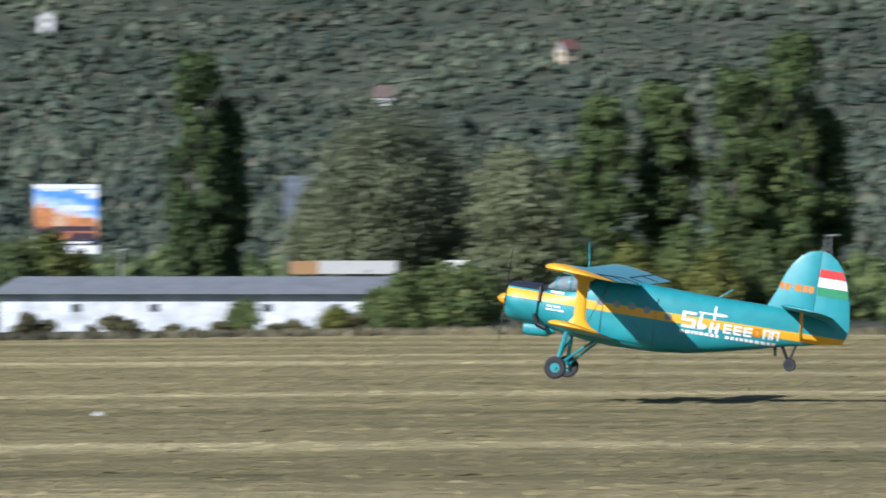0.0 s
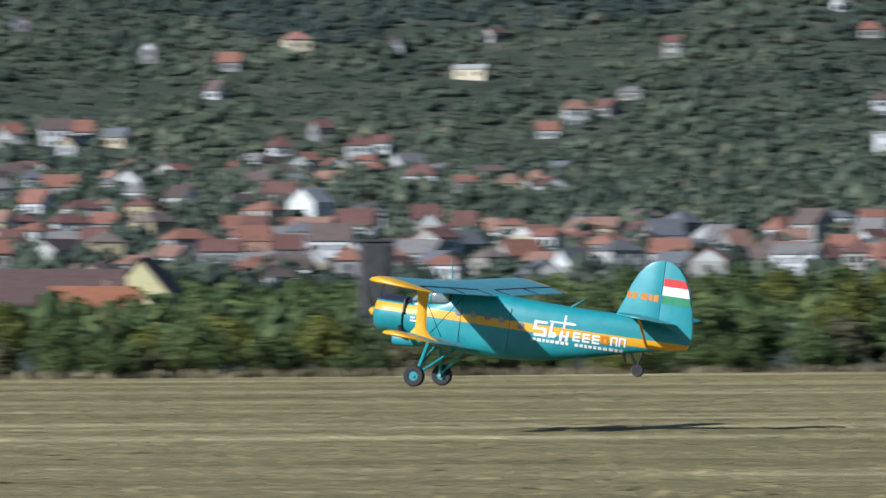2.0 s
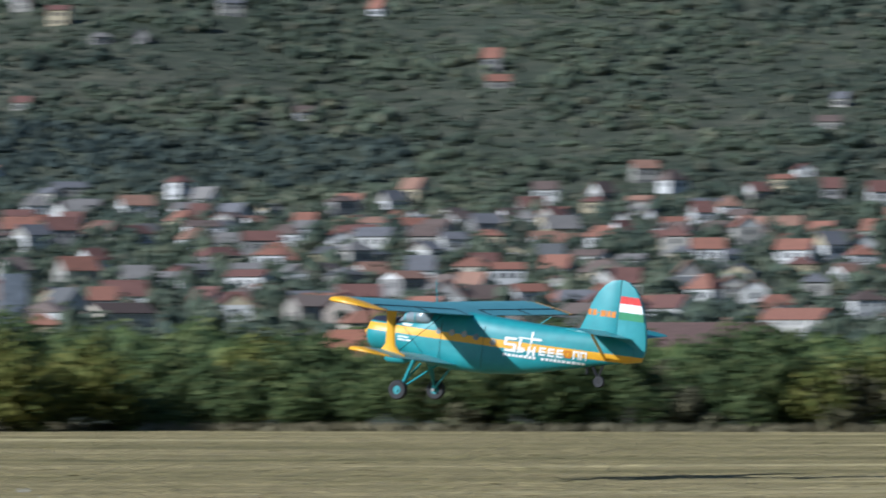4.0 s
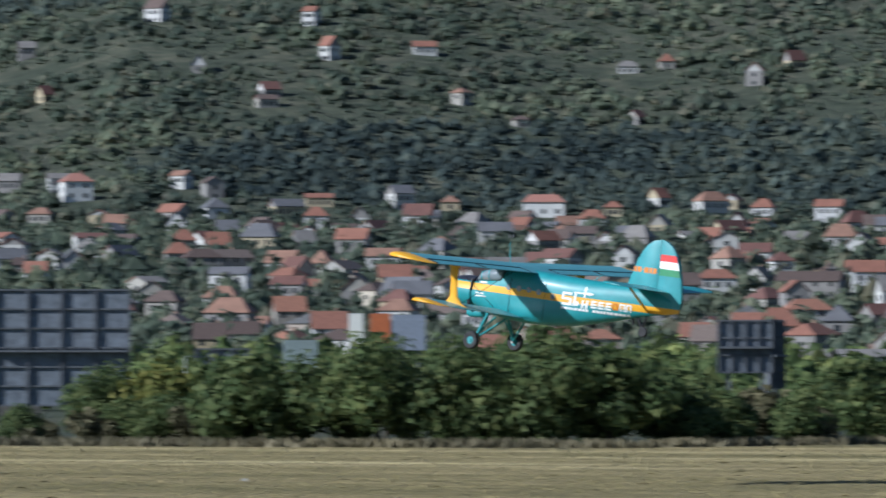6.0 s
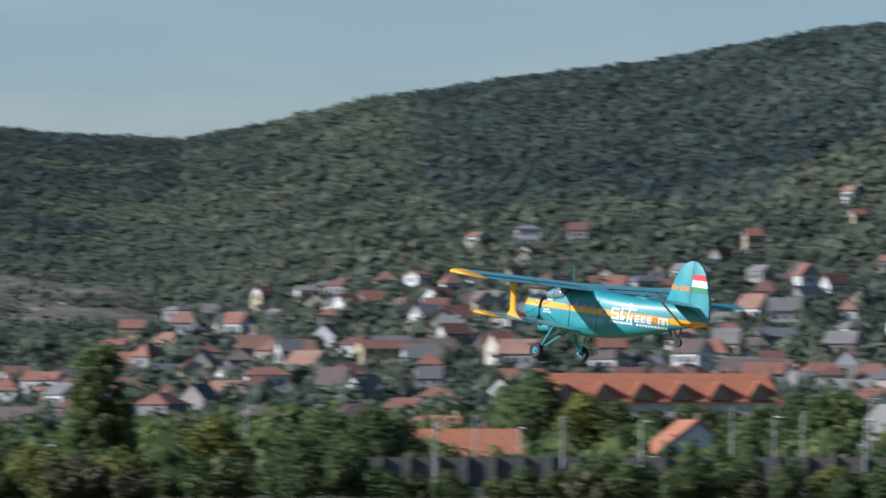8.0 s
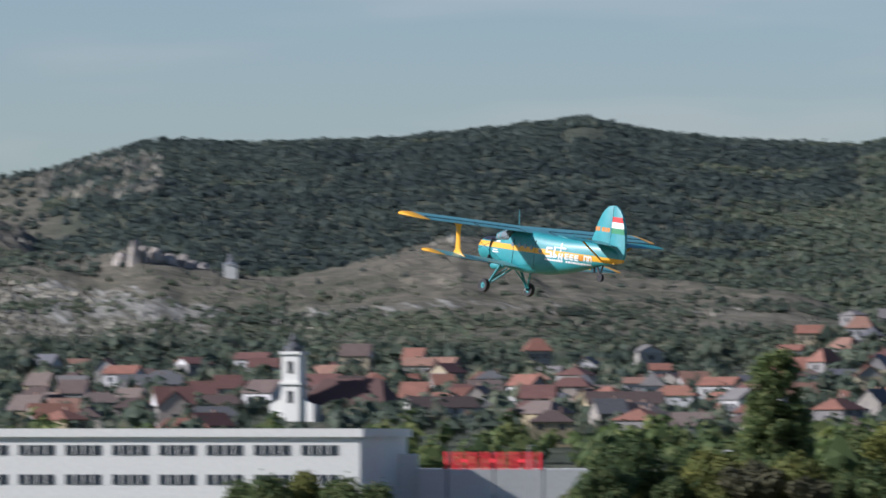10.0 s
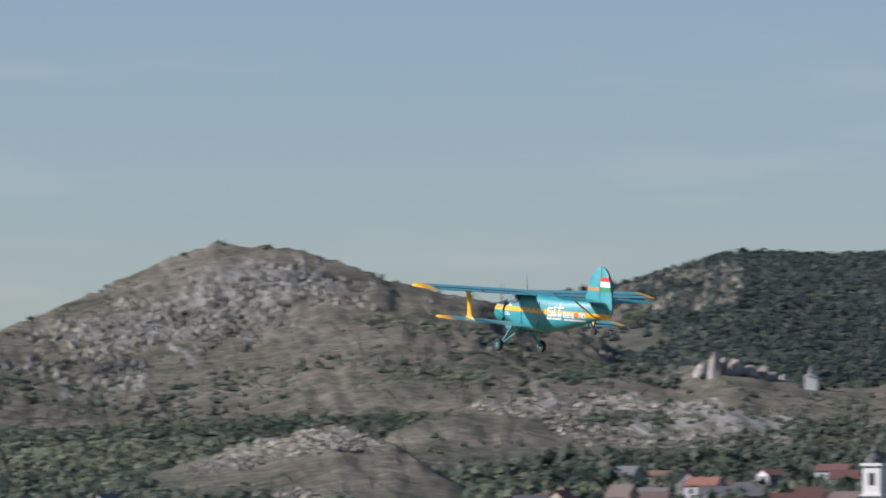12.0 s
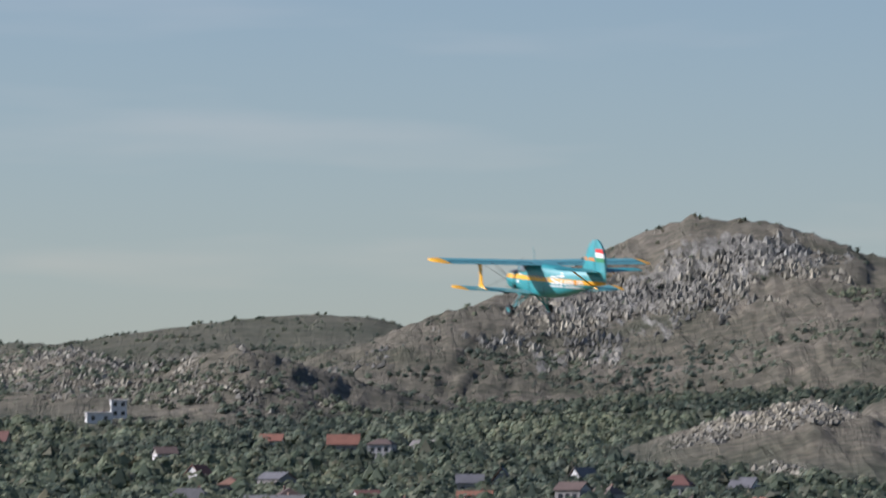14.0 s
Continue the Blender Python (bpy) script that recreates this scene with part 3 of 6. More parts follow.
def lobed(rng_seed, width, height, lobes, low=0.0):
    """Random points on a heap of lobes: an uneven shrub or broad tree."""
    r0 = np.random.default_rng(rng_seed)
    cs = []
    for k in range(lobes):
        a, d = r0.uniform(0, 6.28), width * 0.5 * r0.uniform(0, 0.72)
        h = low + (height - low) * r0.uniform(0.22, 0.80) * (1 - 0.35 * d / (width * 0.5))
        cs.append((d * math.cos(a), d * math.sin(a), h, min(width, height) * r0.uniform(0.17, 0.30)))

    def pick(rng):
        cx, cy, cz, cr = cs[int(rng.integers(len(cs)))]
        v = Vector(rng.normal(0, 1, 3)).normalized()
        d = cr * rng.uniform(0.55, 1.12)
        return (cx + v.x * d, cy + v.y * d, max(low + 0.05, cz + v.z * d)), v
    return pick


def column(width, height, seed, low=0.06):
    """A Lombardy poplar: upright plumes packed in a narrow spindle."""
    r0 = np.random.default_rng(seed)
    plumes = []
    for k in range(120):
        h = r0.uniform(low, 0.93)
        rad = width * 0.5 * max(0.12, math.sin(math.pi * (0.14 + 0.83 * h))) ** 0.55 * r0.uniform(0.35, 1.0)
        a = r0.uniform(0, 6.28)
        plumes.append((rad * 0.8 * math.cos(a), rad * 0.8 * math.sin(a), h * height, width * r0.uniform(0.10, 0.17), height * r0.uniform(0.035, 0.065)))

    def pick(rng):
        cx, cy, cz, cr, ch = plumes[int(rng.integers(len(plumes)))]
        v = Vector(rng.normal(0, 1, 3)).normalized()
        d = rng.uniform(0.5, 1.1)
        return (cx + v.x * cr * d, cy + v.y * cr * d, min(height, cz + v.z * ch * d)), v
    return pick


def trunk_mesh(name, height, radius, limbs, seed):
    """A tapered trunk with forked limbs."""
    r0 = random.Random(seed)
    bm = bmesh.new()

    def limb(a, b, ra, rb):
        d = (b - a)
        bmesh.ops.create_cone(bm, cap_ends=True, segments=7, radius1=ra, radius2=rb, depth=d.length,
                              matrix=Matrix.Translation((a + b) / 2) @ d.to_track_quat("Z", "Y").to_matrix().to_4x4())
    top = Vector((r0.uniform(-0.1, 0.1) * height, 0, height))
    limb(Vector((0, 0, -0.3)), top, radius, radius * 0.3)
    for k in range(limbs):
        h = r0.uniform(0.25, 0.85)
        a = r0.uniform(0, 6.28)
        s = top * h
        e = s + Vector((math.cos(a), math.sin(a), 1.1)) * height * r0.uniform(0.15, 0.35)
        limb(s, e, radius * 0.5 * (1 - 0.5 * h), radius * 0.08)
    me = bpy.data.meshes.new(name)
    bm.to_mesh(me)
    bm.free()
    me.materials.append(M_BARK)
    return me


def tree(name, crown, trunk, place, label, category, group="", turn=0.0, scale=(1, 1, 1)):
    root = new(name)
    root.matrix_world = Matrix.Translation(place) @ Matrix.Rotation(turn, 4, "Z") @ Matrix.Diagonal((*scale, 1))
    for n, me in (("trunk", trunk), ("crown", crown)):
        ob = new(n, me)
        ob.parent = root
    return tagged(root, label, category, group)


SHRUBS = []
for k in range(9):
    rng = np.random.default_rng(40 + k)
    w, h = [(5.5, 4.6), (4.8, 3.8), (6.5, 5.4), (4.2, 3.0), (6.0, 4.2), (5.0, 5.0), (5.2, 4.4), (4.0, 3.2), (3.6, 2.4)][k]
    mat = [M_SHRUB, M_SHRUB, M_SHRUB, M_SHRUB, M_SHRUB, M_SHRUB, M_SHRUB_B, M_SHRUB_C, M_SHRUB_C][k]
    SHRUBS.append((crown_mesh("shrub_crown", rng, 2800, 0.185, lobed(40 + k, w, h, 16), mat), trunk_mesh("shrub_trunk", h * 0.7, 0.11, 6, k), k))
WORDS = ["dense dark green shrub at the edge of the airfield"] * 6 + ["yellowing green shrub at the field edge", "dull brownish shrub at the field edge", "low dry brown bush in the field margin"]


def hedge():
    rnd = random.Random(8)
    q = -900.0
    while q < 9060:
        for row in range(2):
            k = rnd.choice([0, 1, 2, 3, 4, 5, 0, 2, 5, 6, 7, 8] if q > 3600 else [0, 1, 2, 4, 6, 6, 7, 7, 8, 7])
            x = polar(q, float(np.interp(q, [0, 1940, 4752, 5536, 6320, 8000], [553, 540, 513, 480, 446, 490]))).x
            a = heading(q)
            r = float(edge_y(x) / a.y) + 5 + row * rnd.uniform(9, 22) + rnd.uniform(-1, 2)
            s = rnd.uniform(0.6, 1.25)
            if q < 960:
                k = 8
                s *= 0.24 if row == 0 else 0.2
            elif q < 3200:
                s *= (0.85 if row else 0.6) * (0.78 if q > 1750 else 1.0)
            elif 7000 < q < 8300:
                s *= 0.6
            elif q >= 8300:
                s *= 0.75
            if q < 960 and row == 1 and rnd.random() < 0.4:
                continue
            s *= 1.42
            p, _ = spot(q + rnd.uniform(-40, 40), r)
            tree("shrub", SHRUBS[k][0], SHRUBS[k][1], p, WORDS[k], "shrub", "shrubs along the field", rnd.uniform(0, 6.28), (s * 1.12, s * 1.12, s))
        q += rnd.uniform(60, 100)


hedge()
# weeds and bushes against the shed
for bq, bk, bs in [(574, 8, 0.75), (548, 7, 0.42), (740, 7, 0.62), (705, 8, 0.6), (620, 8, 0.4), (480, 8, 0.42), (398, 8, 0.5), (300, 8, 0.42), (262, 8, 0.55), (190, 6, 0.6), (165, 7, 0.55)]:
    tree("shrub", SHRUBS[bk][0], SHRUBS[bk][1], spot(bq, 566)[0], WORDS[bk], "shrub", "shrubs along the field", bq * 0.7, (bs * 1.2, bs * 1.2, bs))


def grass_fringe():
    """Tall dry grass left standing along the edge of the mown field."""
    rng = np.random.default_rng(17)
    vs, fs = [], []
    for i in range(16000):
        q = rng.uniform(-950, 8600)
        r = float(np.interp(q, [0, 1940, 4752, 5536, 6320, 8000], [553, 540, 513, 480, 446, 490]))
        for _ in range(2):
            x = polar(q, r).x
            r = float(edge_y(x)) / heading(q).y
        r += rng.uniform(-0.6, 3.6)
        p = polar(q, r)
        z = float(np.maximum(0.007 * min(p.x, 0.0), -0.95))
        a, h, w = rng.uniform(0, 3.14), rng.uniform(0.2, 0.75), rng.uniform(0.15, 0.45)
        dx, dy = math.cos(a) * w, math.sin(a) * w
        k = len(vs)
        vs += [(p.x - dx, p.y - dy, z - 0.05), (p.x + dx, p.y + dy, z - 0.05), (p.x + rng.uniform(-0.3, 0.3), p.y + rng.uniform(-0.3, 0.3), z + h)]
        fs.append((k, k + 1, k + 2))
    ob = mesh_object("grass_fringe", vs, fs, M_STRAW)
    tagged(ob, "tall dry straw-coloured grass along the field edge", "grass", kind="stuff")


grass_fringe()


def turf():
    """Stubble and low tufts standing all over the mown field."""
    rng = np.random.default_rng(23)
    n = 190000
    q, r = rng.uniform(-1000, 8300, n), np.sqrt(rng.uniform(130 ** 2, 560 ** 2, n))
    z, _ = land(q, r)
    x, y = -np.sin(q / F_PX) * r, np.cos(q / F_PX) * r
    inside = y < edge_y(x) + 1.0
    x, y, z, n = x[inside], y[inside], z[inside], int(inside.sum())
    a, w = rng.normal(0, 0.5, n), rng.uniform(0.15, 0.5, n)
    h = rng.uniform(0.010, 0.03, n) + 0.05 * rng.uniform(size=n) ** 6
    dx, dy = np.cos(a) * w, np.sin(a) * w
    lean = rng.normal(0, 0.25, (n, 2))
    pts = np.stack([np.stack([x - dx, y - dy, z - 0.02], -1), np.stack([x + dx, y + dy, z - 0.02], -1), np.stack([x + lean[:, 0] * w, y + lean[:, 1] * w + 0.16, z + h], -1)], 1)
    ob = mesh_object("turf", pts.reshape(-1, 3), np.arange(3 * n).reshape(-1, 3), M_TURF)
    tagged(ob, "short dry straw-coloured turf of the airfield", "grass", kind="stuff")


turf()


def field_trees():
    rng = np.random.default_rng(3)
    pop = [(crown_mesh("poplar_crown", np.random.default_rng(60 + k), 11000, 0.235, column(w, h, 60 + k), M_POPLAR), trunk_mesh("poplar_trunk", h * 0.9, 0.3, 4, 60 + k))
           for k, (w, h) in enumerate([(6.0, 19.5), (6.6, 17.0), (5.0, 15.5)])]
    pop.append((crown_mesh("poplar_crown", np.random.default_rng(63), 11000, 0.235, column(6.8, 17.0, 63), M_SHRUB), trunk_mesh("poplar_trunk", 15.0, 0.3, 4, 63)))
    # azimuth, distance, kind, width scale, height scale
    for q, r, k, sx, sz in [(436, 560, 0, 0.95, 1.05), (384, 564, 2, 0.8, 1.10), (-280, 560, 1, 0.9, 1.0), (-395, 565, 1, 1.05, 1.06), (-520, 560, 0, 0.95, 0.98),
                            (-620, 562, 0, 1.15, 1.12), (-575, 570, 1, 1.0, 1.1), (-670, 566, 2, 1.1, 1.05), (-210, 566, 2, 0.8, 0.8), (8700, 450, 3, 0.72, 0.56), (8732, 452, 3, 0.5, 0.42)]:
        p, _ = spot(q, r * 1.25)
        sx, sz = sx * 1.27, sz * 1.36
        tree("poplar_tree", *pop[k], p, "tall dark green columnar poplar behind the field", "tree", "poplars", rng.uniform(0, 6), (sx, sx, sz))
    grey = [(crown_mesh("tree_crown", np.random.default_rng(80 + k), 15000, 0.16, lobed(80 + k, w, h, 60, 1.0), M_GREYTREE), trunk_mesh("tree_trunk", h * 0.8, 0.28, 9, 80 + k))
            for k, (w, h) in enumerate([(9.0, 14.5), (6.5, 11.0)])]
    for q, r, k, s in [(130, 520, 0, 1.0), (60, 525, 0, 0.98), (10, 530, 1, 0.95), (-130, 490, 1, 1.0), (210, 535, 1, 0.85)]:
        p, _ = spot(q, r * 1.25)
        s *= 1.62
        tree("broadleaf_tree", *grey[k], p, "tall olive-grey broadleaf tree thinning in autumn", "tree", "broadleaf trees", rng.uniform(0, 6), (s, s, s))
    big = [(crown_mesh("tree_crown", np.random.default_rng(90 + k), 4800, 0.27, lobed(90 + k, 8.0, 7.0, 26, 0.2), m), trunk_mesh("tree_trunk", 4.5, 0.22, 7, 90 + k)) for k, m in enumerate([M_SHRUB, M_SHRUB_B])]
    rnd = random.Random(4)
    for q, r, k, s in [(70, 391, 0, 0.52), (0, 392, 0, 0.60), (-50, 394, 0, 0.58), (110, 392, 0, 0.40), (352, 391, 0, 0.30), (-330, 450, 1, 0.75), (-480, 450, 1, 0.7), (-560, 455, 0, 0.8), (-420, 470, 0, 0.8), (700, 520, 1, 0.9), (820, 500, 1, 0.85), (760, 480, 0, 0.8),
                       (950, 470, 0, 0.8), (1080, 480, 1, 0.8), (1230, 470, 0, 0.85), (1400, 460, 1, 0.7), (1850, 420, 0, 0.62), (1930, 425, 0, 0.6), (2050, 430, 0, 0.7), (2350, 430, 0, 0.7), (2900, 440, 1, 0.7),
                       (8960, 470, 1, 0.66), (8830, 470, 1, 0.72), (9010, 455, 0, 0.62), (9052, 460, 1, 0.40), (9470, 460, 0, 0.50), (9540, 462, 1, 0.54), (9600, 460, 0, 0.52), (9650, 465, 0, 0.46), (9410, 465, 0, 0.44), (8500, 455, 1, 0.6), (8560, 460, 0, 0.55), (8640, 460, 1, 0.42), (8220, 450, 0, 0.7), (8300, 460, 0, 0.7),
                       (7530, 570, 0, 0.66), (7580, 565, 0, 0.6), (7650, 575, 0, 0.68), (7720, 570, 0, 0.62), (7790, 560, 0, 0.72), (7850, 550, 1, 0.8), (7930, 590, 0, 1.05), (7960, 595, 0, 0.9), (7470, 560, 0, 0.8), (7400, 540, 0, 0.85),
                       (8180, 460, 0, 0.62), (7780, 470, 0, 0.5), (7890, 470, 0, 0.5), (7560, 470, 0, 0.45), (2750, 560, 0, 0.5), (2830, 555, 0, 0.46), (2940, 560, 0, 0.5), (3080, 565, 0, 0.52), (3170, 560, 0, 0.55), (2560, 560, 0, 0.7),
                       (1300, 690, 0, 0.8), (1350, 700, 1, 0.7), (1420, 680, 0, 0.85), (1480, 700, 0, 0.7), (1530, 690, 1, 0.75), (1600, 700, 0, 0.85), (1660, 680, 0, 0.7), (1720, 700, 1, 0.7), (1790, 690, 0, 0.8), (1250, 690, 0, 0.8), (2100, 690, 0, 0.75), (2230, 690, 1, 0.7)]:
        p, _ = spot(q, r * 1.45)
        s *= 1.04 if 1990 < q < 3300 else 1.45
        tree("tree", *big[k], p, "round green tree beyond the field edge" if k == 0 else "round yellowing tree beyond the field edge", "tree", "trees beyond the field", rnd.uniform(0, 6), (s, s, s))


field_trees()

# ---- the town ----
M_PLASTER = varied("plaster", [(0.0, (0.422, 0.405, 0.370)), (0.2, (0.282, 0.255, 0.220)), (0.36, (0.528, 0.519, 0.493)), (0.48, (0.352, 0.290, 0.176)), (0.62, (0.229, 0.216, 0.202)), (0.80, (0.387, 0.326, 0.273)), (0.92, (0.493, 0.440, 0.352))], 0.9, "object", 0.6, 0.2, True)
M_TILE = varied("roof_tiles", [(0.0, (0.239, 0.106, 0.072)), (0.18, (0.147, 0.069, 0.055)), (0.36, (0.285, 0.133, 0.086)), (0.48, (0.092, 0.063, 0.053)), (0.64, (0.175, 0.133, 0.112)), (0.84, (0.115, 0.115, 0.115))], 0.85, "object", 2.0, 0.3, True)
M_PANE = plain("dark_window", (0.03, 0.035, 0.04), 0.15)
M_BRICK = plain("chimney_brick", (0.30, 0.20, 0.15), 0.9)


def part(name, bm, mat, parent, label="", smooth=False):
    me = bpy.data.meshes.new(name)
    bmesh.ops.recalc_face_normals(bm, faces=bm.faces)
    bm.to_mesh(me)
    bm.free()
    me.materials.append(mat)
    if smooth:
        me.polygons.foreach_set("use_smooth", [True] * len(me.polygons))
        me.set_sharp_from_angle(angle=radians(38))
    ob = new(name, me)
    ob.parent = parent
    if label:
        ob["label"] = label
    return ob


def box(bm, x0, x1, y0, y1, z0, z1, m=None):
    vs = [bm.verts.new((x, y, z)) for x in (x0, x1) for y in (y0, y1) for z in (z0, z1)]
    for f in ((0, 1, 3, 2), (4, 6, 7, 5), (0, 4, 5, 1), (2, 3, 7, 6), (0, 2, 6, 4), (1, 5, 7, 3)):
        bm.faces.new([vs[i] for i in f])
    if m is not None:
        bmesh.ops.transform(bm, matrix=m, verts=vs)
    return vs


def prism(bm, w, d, z0, h, hip=0.0, over=0.35, thick=0.18):
    """A pitched roof with overhang and thickness; hip pulls the ridge ends in."""
    a, b = w / 2 + over, d / 2 + over
    if not hip:
        for s in (-1, 1):
            vs = [bm.verts.new((x, s * y, z)) for x in (-a, a) for y, z in ((b, z0), (b, z0 + thick), (0, z0 + h), (0, z0 + h - thick))]
            for f in ((0, 1, 2, 3), (7, 6, 5, 4), (0, 4, 5, 1), (1, 5, 6, 2), (2, 6, 7, 3), (3, 7, 4, 0)):
                bm.faces.new([vs[i] for i in f])
        return
    r = a - hip
    lo = [bm.verts.new(p) for p in ((-a, -b, z0), (a, -b, z0), (a, b, z0), (-a, b, z0))]
    mid = [bm.verts.new((v.co.x, v.co.y, z0 + thick)) for v in lo]
    top = [bm.verts.new((-r, 0, z0 + h)), bm.verts.new((r, 0, z0 + h))]
    bm.faces.new(lo[::-1])
    for i in range(4):
        bm.faces.new((lo[i], lo[(i + 1) % 4], mid[(i + 1) % 4], mid[i]))
    bm.faces.new((mid[0], mid[1], top[1], top[0]))
    bm.faces.new((mid[2], mid[3], top[0], top[1]))
    bm.faces.new((mid[1], mid[2], top[1]))
    bm.faces.new((mid[3], mid[0], top[0]))


def house(w, d, h, roof, hip, label, wall=M_PLASTER, tile=M_TILE):
    """Long side faces -y."""
    root = new("house")
    bm = bmesh.new()
    box(bm, -w / 2, w / 2, -d / 2, d / 2, -3.0, h)
    if not hip:
        for s in (-1, 1):
            x0, x1 = s * w / 2, s * (w / 2 - 0.25)
            vs = [bm.verts.new(p) for p in ((x0, -d / 2, h), (x0, d / 2, h), (x0, 0, h + roof * 0.92), (x1, -d / 2, h), (x1, d / 2, h), (x1, 0, h + roof * 0.92))]
            bm.faces.new(vs[:3])
            bm.faces.new(vs[3:])
            for i, j in ((0, 1), (1, 2), (2, 0)):
                bm.faces.new((vs[i], vs[j], vs[j + 3], vs[i + 3]))
    part("wall", bm, wall, root)
    bm = bmesh.new()
    prism(bm, w, d, h + 0.004, roof, hip)
    roof_ob = part("roof", bm, tile, root)
    bm = bmesh.new()
    box(bm, w * 0.18, w * 0.18 + 0.6, 0.5, 1.1, h + 0.3, h + roof + 0.7)
    part("chimney", bm, M_BRICK, roof_ob)
    storeys = max(1, round(h / 3))
    for s in range(storeys):
        for k in range(max(2, int(w / 4))):
            bm = bmesh.new()
            cx = -w / 2 + (k + 0.5) * w / max(2, int(w / 4))
            z = 0.9 + s * 2.9
            box(bm, cx - 0.6, cx + 0.6, -d / 2 - 0.03, -d / 2 + 0.1, z, z + 1.3)
            part("window", bm, M_PANE, root)
    for sx in (-1, 1):
        bm = bmesh.new()
        x0 = sx * w / 2
        z = h * 0.5 - 0.2
        box(bm, min(x0 - 0.1, x0 + 0.03), max(x0 + 0.1, x0 + 0.03) if sx > 0 else x0 + 0.1, -0.7, 0.7, z, z + 1.4)
        if sx < 0:
            bmesh.ops.translate(bm, vec=(-0.03, 0, 0), verts=bm.verts)
        part("window", bm, M_PANE, root)
    return tagged(root, label, "house", "houses of the town")


def town():
    rnd = random.Random(21)
    kinds = [house(9.5, 7.5, 3.0, 3.4, 0, "plastered one-storey house with a steep gabled tile roof"),
             house(11, 8, 5.2, 2.8, 3.0, "two-storey plastered house with a hipped tile roof"),
             house(7.5, 8, 5.2, 4.0, 0, "tall narrow plastered house with a steep gabled roof"),
             house(13, 8, 3.2, 2.8, 2.6, "long low plastered house with a hipped tile roof"),
             house(9, 9, 5.4, 2.6, 3.8, "square two-storey villa with a pyramid tile roof"),
             house(18, 8.5, 5.2, 3.0, 0, "long plastered apartment row with a gabled tile roof")]
    spots = [spot(q, r)[0] for q, r in TOWN_SPOTS]
    used = set()
    for p in spots:
        k = rnd.choice([0, 0, 1, 1, 2, 2, 3, 4, 4, 5]) if p.length < 1900 else rnd.choice([0, 1, 2, 4])
        away = math.degrees(math.atan2(-p.x, p.y))
        turn = away + rnd.choice([0, 0, 90, 25, -35, 60]) + rnd.uniform(-12, 12)
        m = pose(p.x, p.y, p.z - rnd.uniform(0.0, 0.6), 0, 0, turn)
        if k not in used:
            used.add(k)
            kinds[k].matrix_world = m @ Matrix.Scale(0.86, 4)
        else:
            copy_thing(kinds[k], m @ Matrix.Scale(rnd.uniform(0.74, 0.98), 4))


def near_houses():
    """Larger houses on the near side of the town: azimuth, distance, sink, turn."""
    brown = plain("brown_tiles", (0.115, 0.070, 0.060), 0.85, 0, 2, 0.25)
    orange = plain("bright_tiles", (0.38, 0.15, 0.075), 0.85, 0, 2, 0.22)
    rust = plain("rust_tiles", (0.30, 0.125, 0.075), 0.85, 0, 2, 0.25)
    slate = plain("slate_roof", (0.20, 0.185, 0.17), 0.8, 0, 2, 0.2)
    white = plain("white_house_plaster", (0.62, 0.62, 0.60), 0.9)
    yellow = plain("yellow_house_plaster", (0.52, 0.46, 0.24), 0.9)
    rows = [("long house with a steep brown tile roof", (20, 11, 3.0, 4.8, 0), white, brown, [(2830, 900, 0.2, 5), (3060, 905, 0.0, -4), (3800, 1000, 0.6, -6)]),
            ("long low hall with a wide orange-brown tile roof", (21, 11, 2.6, 4.2, 2.0), white, rust, [(4336, 960, 0.6, 5), (4120, 985, 0.4, -3)]),
            ("low white hall with a flat grey roof", (14, 8, 3.4, 1.2, 0), white, slate, [(5620, 1015, 0.0, 3)]),
            ("yellow house with a gable end and brown roof", (9, 7.4, 5.0, 4.6, 0), yellow, brown, [(2650, 915, 0.5, 78)]),
            ("low cottage with a wide orange tile roof", (11, 7, 2.2, 2.9, 0), white, orange, [(8062, 700, 0.6, 4), (2745, 880, -0.4, 20)]),
            ("white gabled house with an orange roof", (8, 8.6, 2.0, 3.7, 0), white, orange, [(7662, 740, 0.5, -76)]),
            ("house with a long pale grey roof", (9, 6.5, 3.8, 3.6, 0), white, slate, [(7290, 830, 0.9, -60), (7215, 850, 0.3, -64), (7160, 880, 0.0, -60)])]
    for label, size, wall, tile, places in rows:
        first = house(*size, label, wall, tile)
        for i, (q, r, sink, turn) in enumerate(places):
            p, _ = spot(q, r)
            m = pose(p.x, p.y, p.z - sink, 0, 0, math.degrees(q / F_PX) + turn)
            if i:
                copy_thing(first, m)
            else:
                first.matrix_world = m


near_houses()


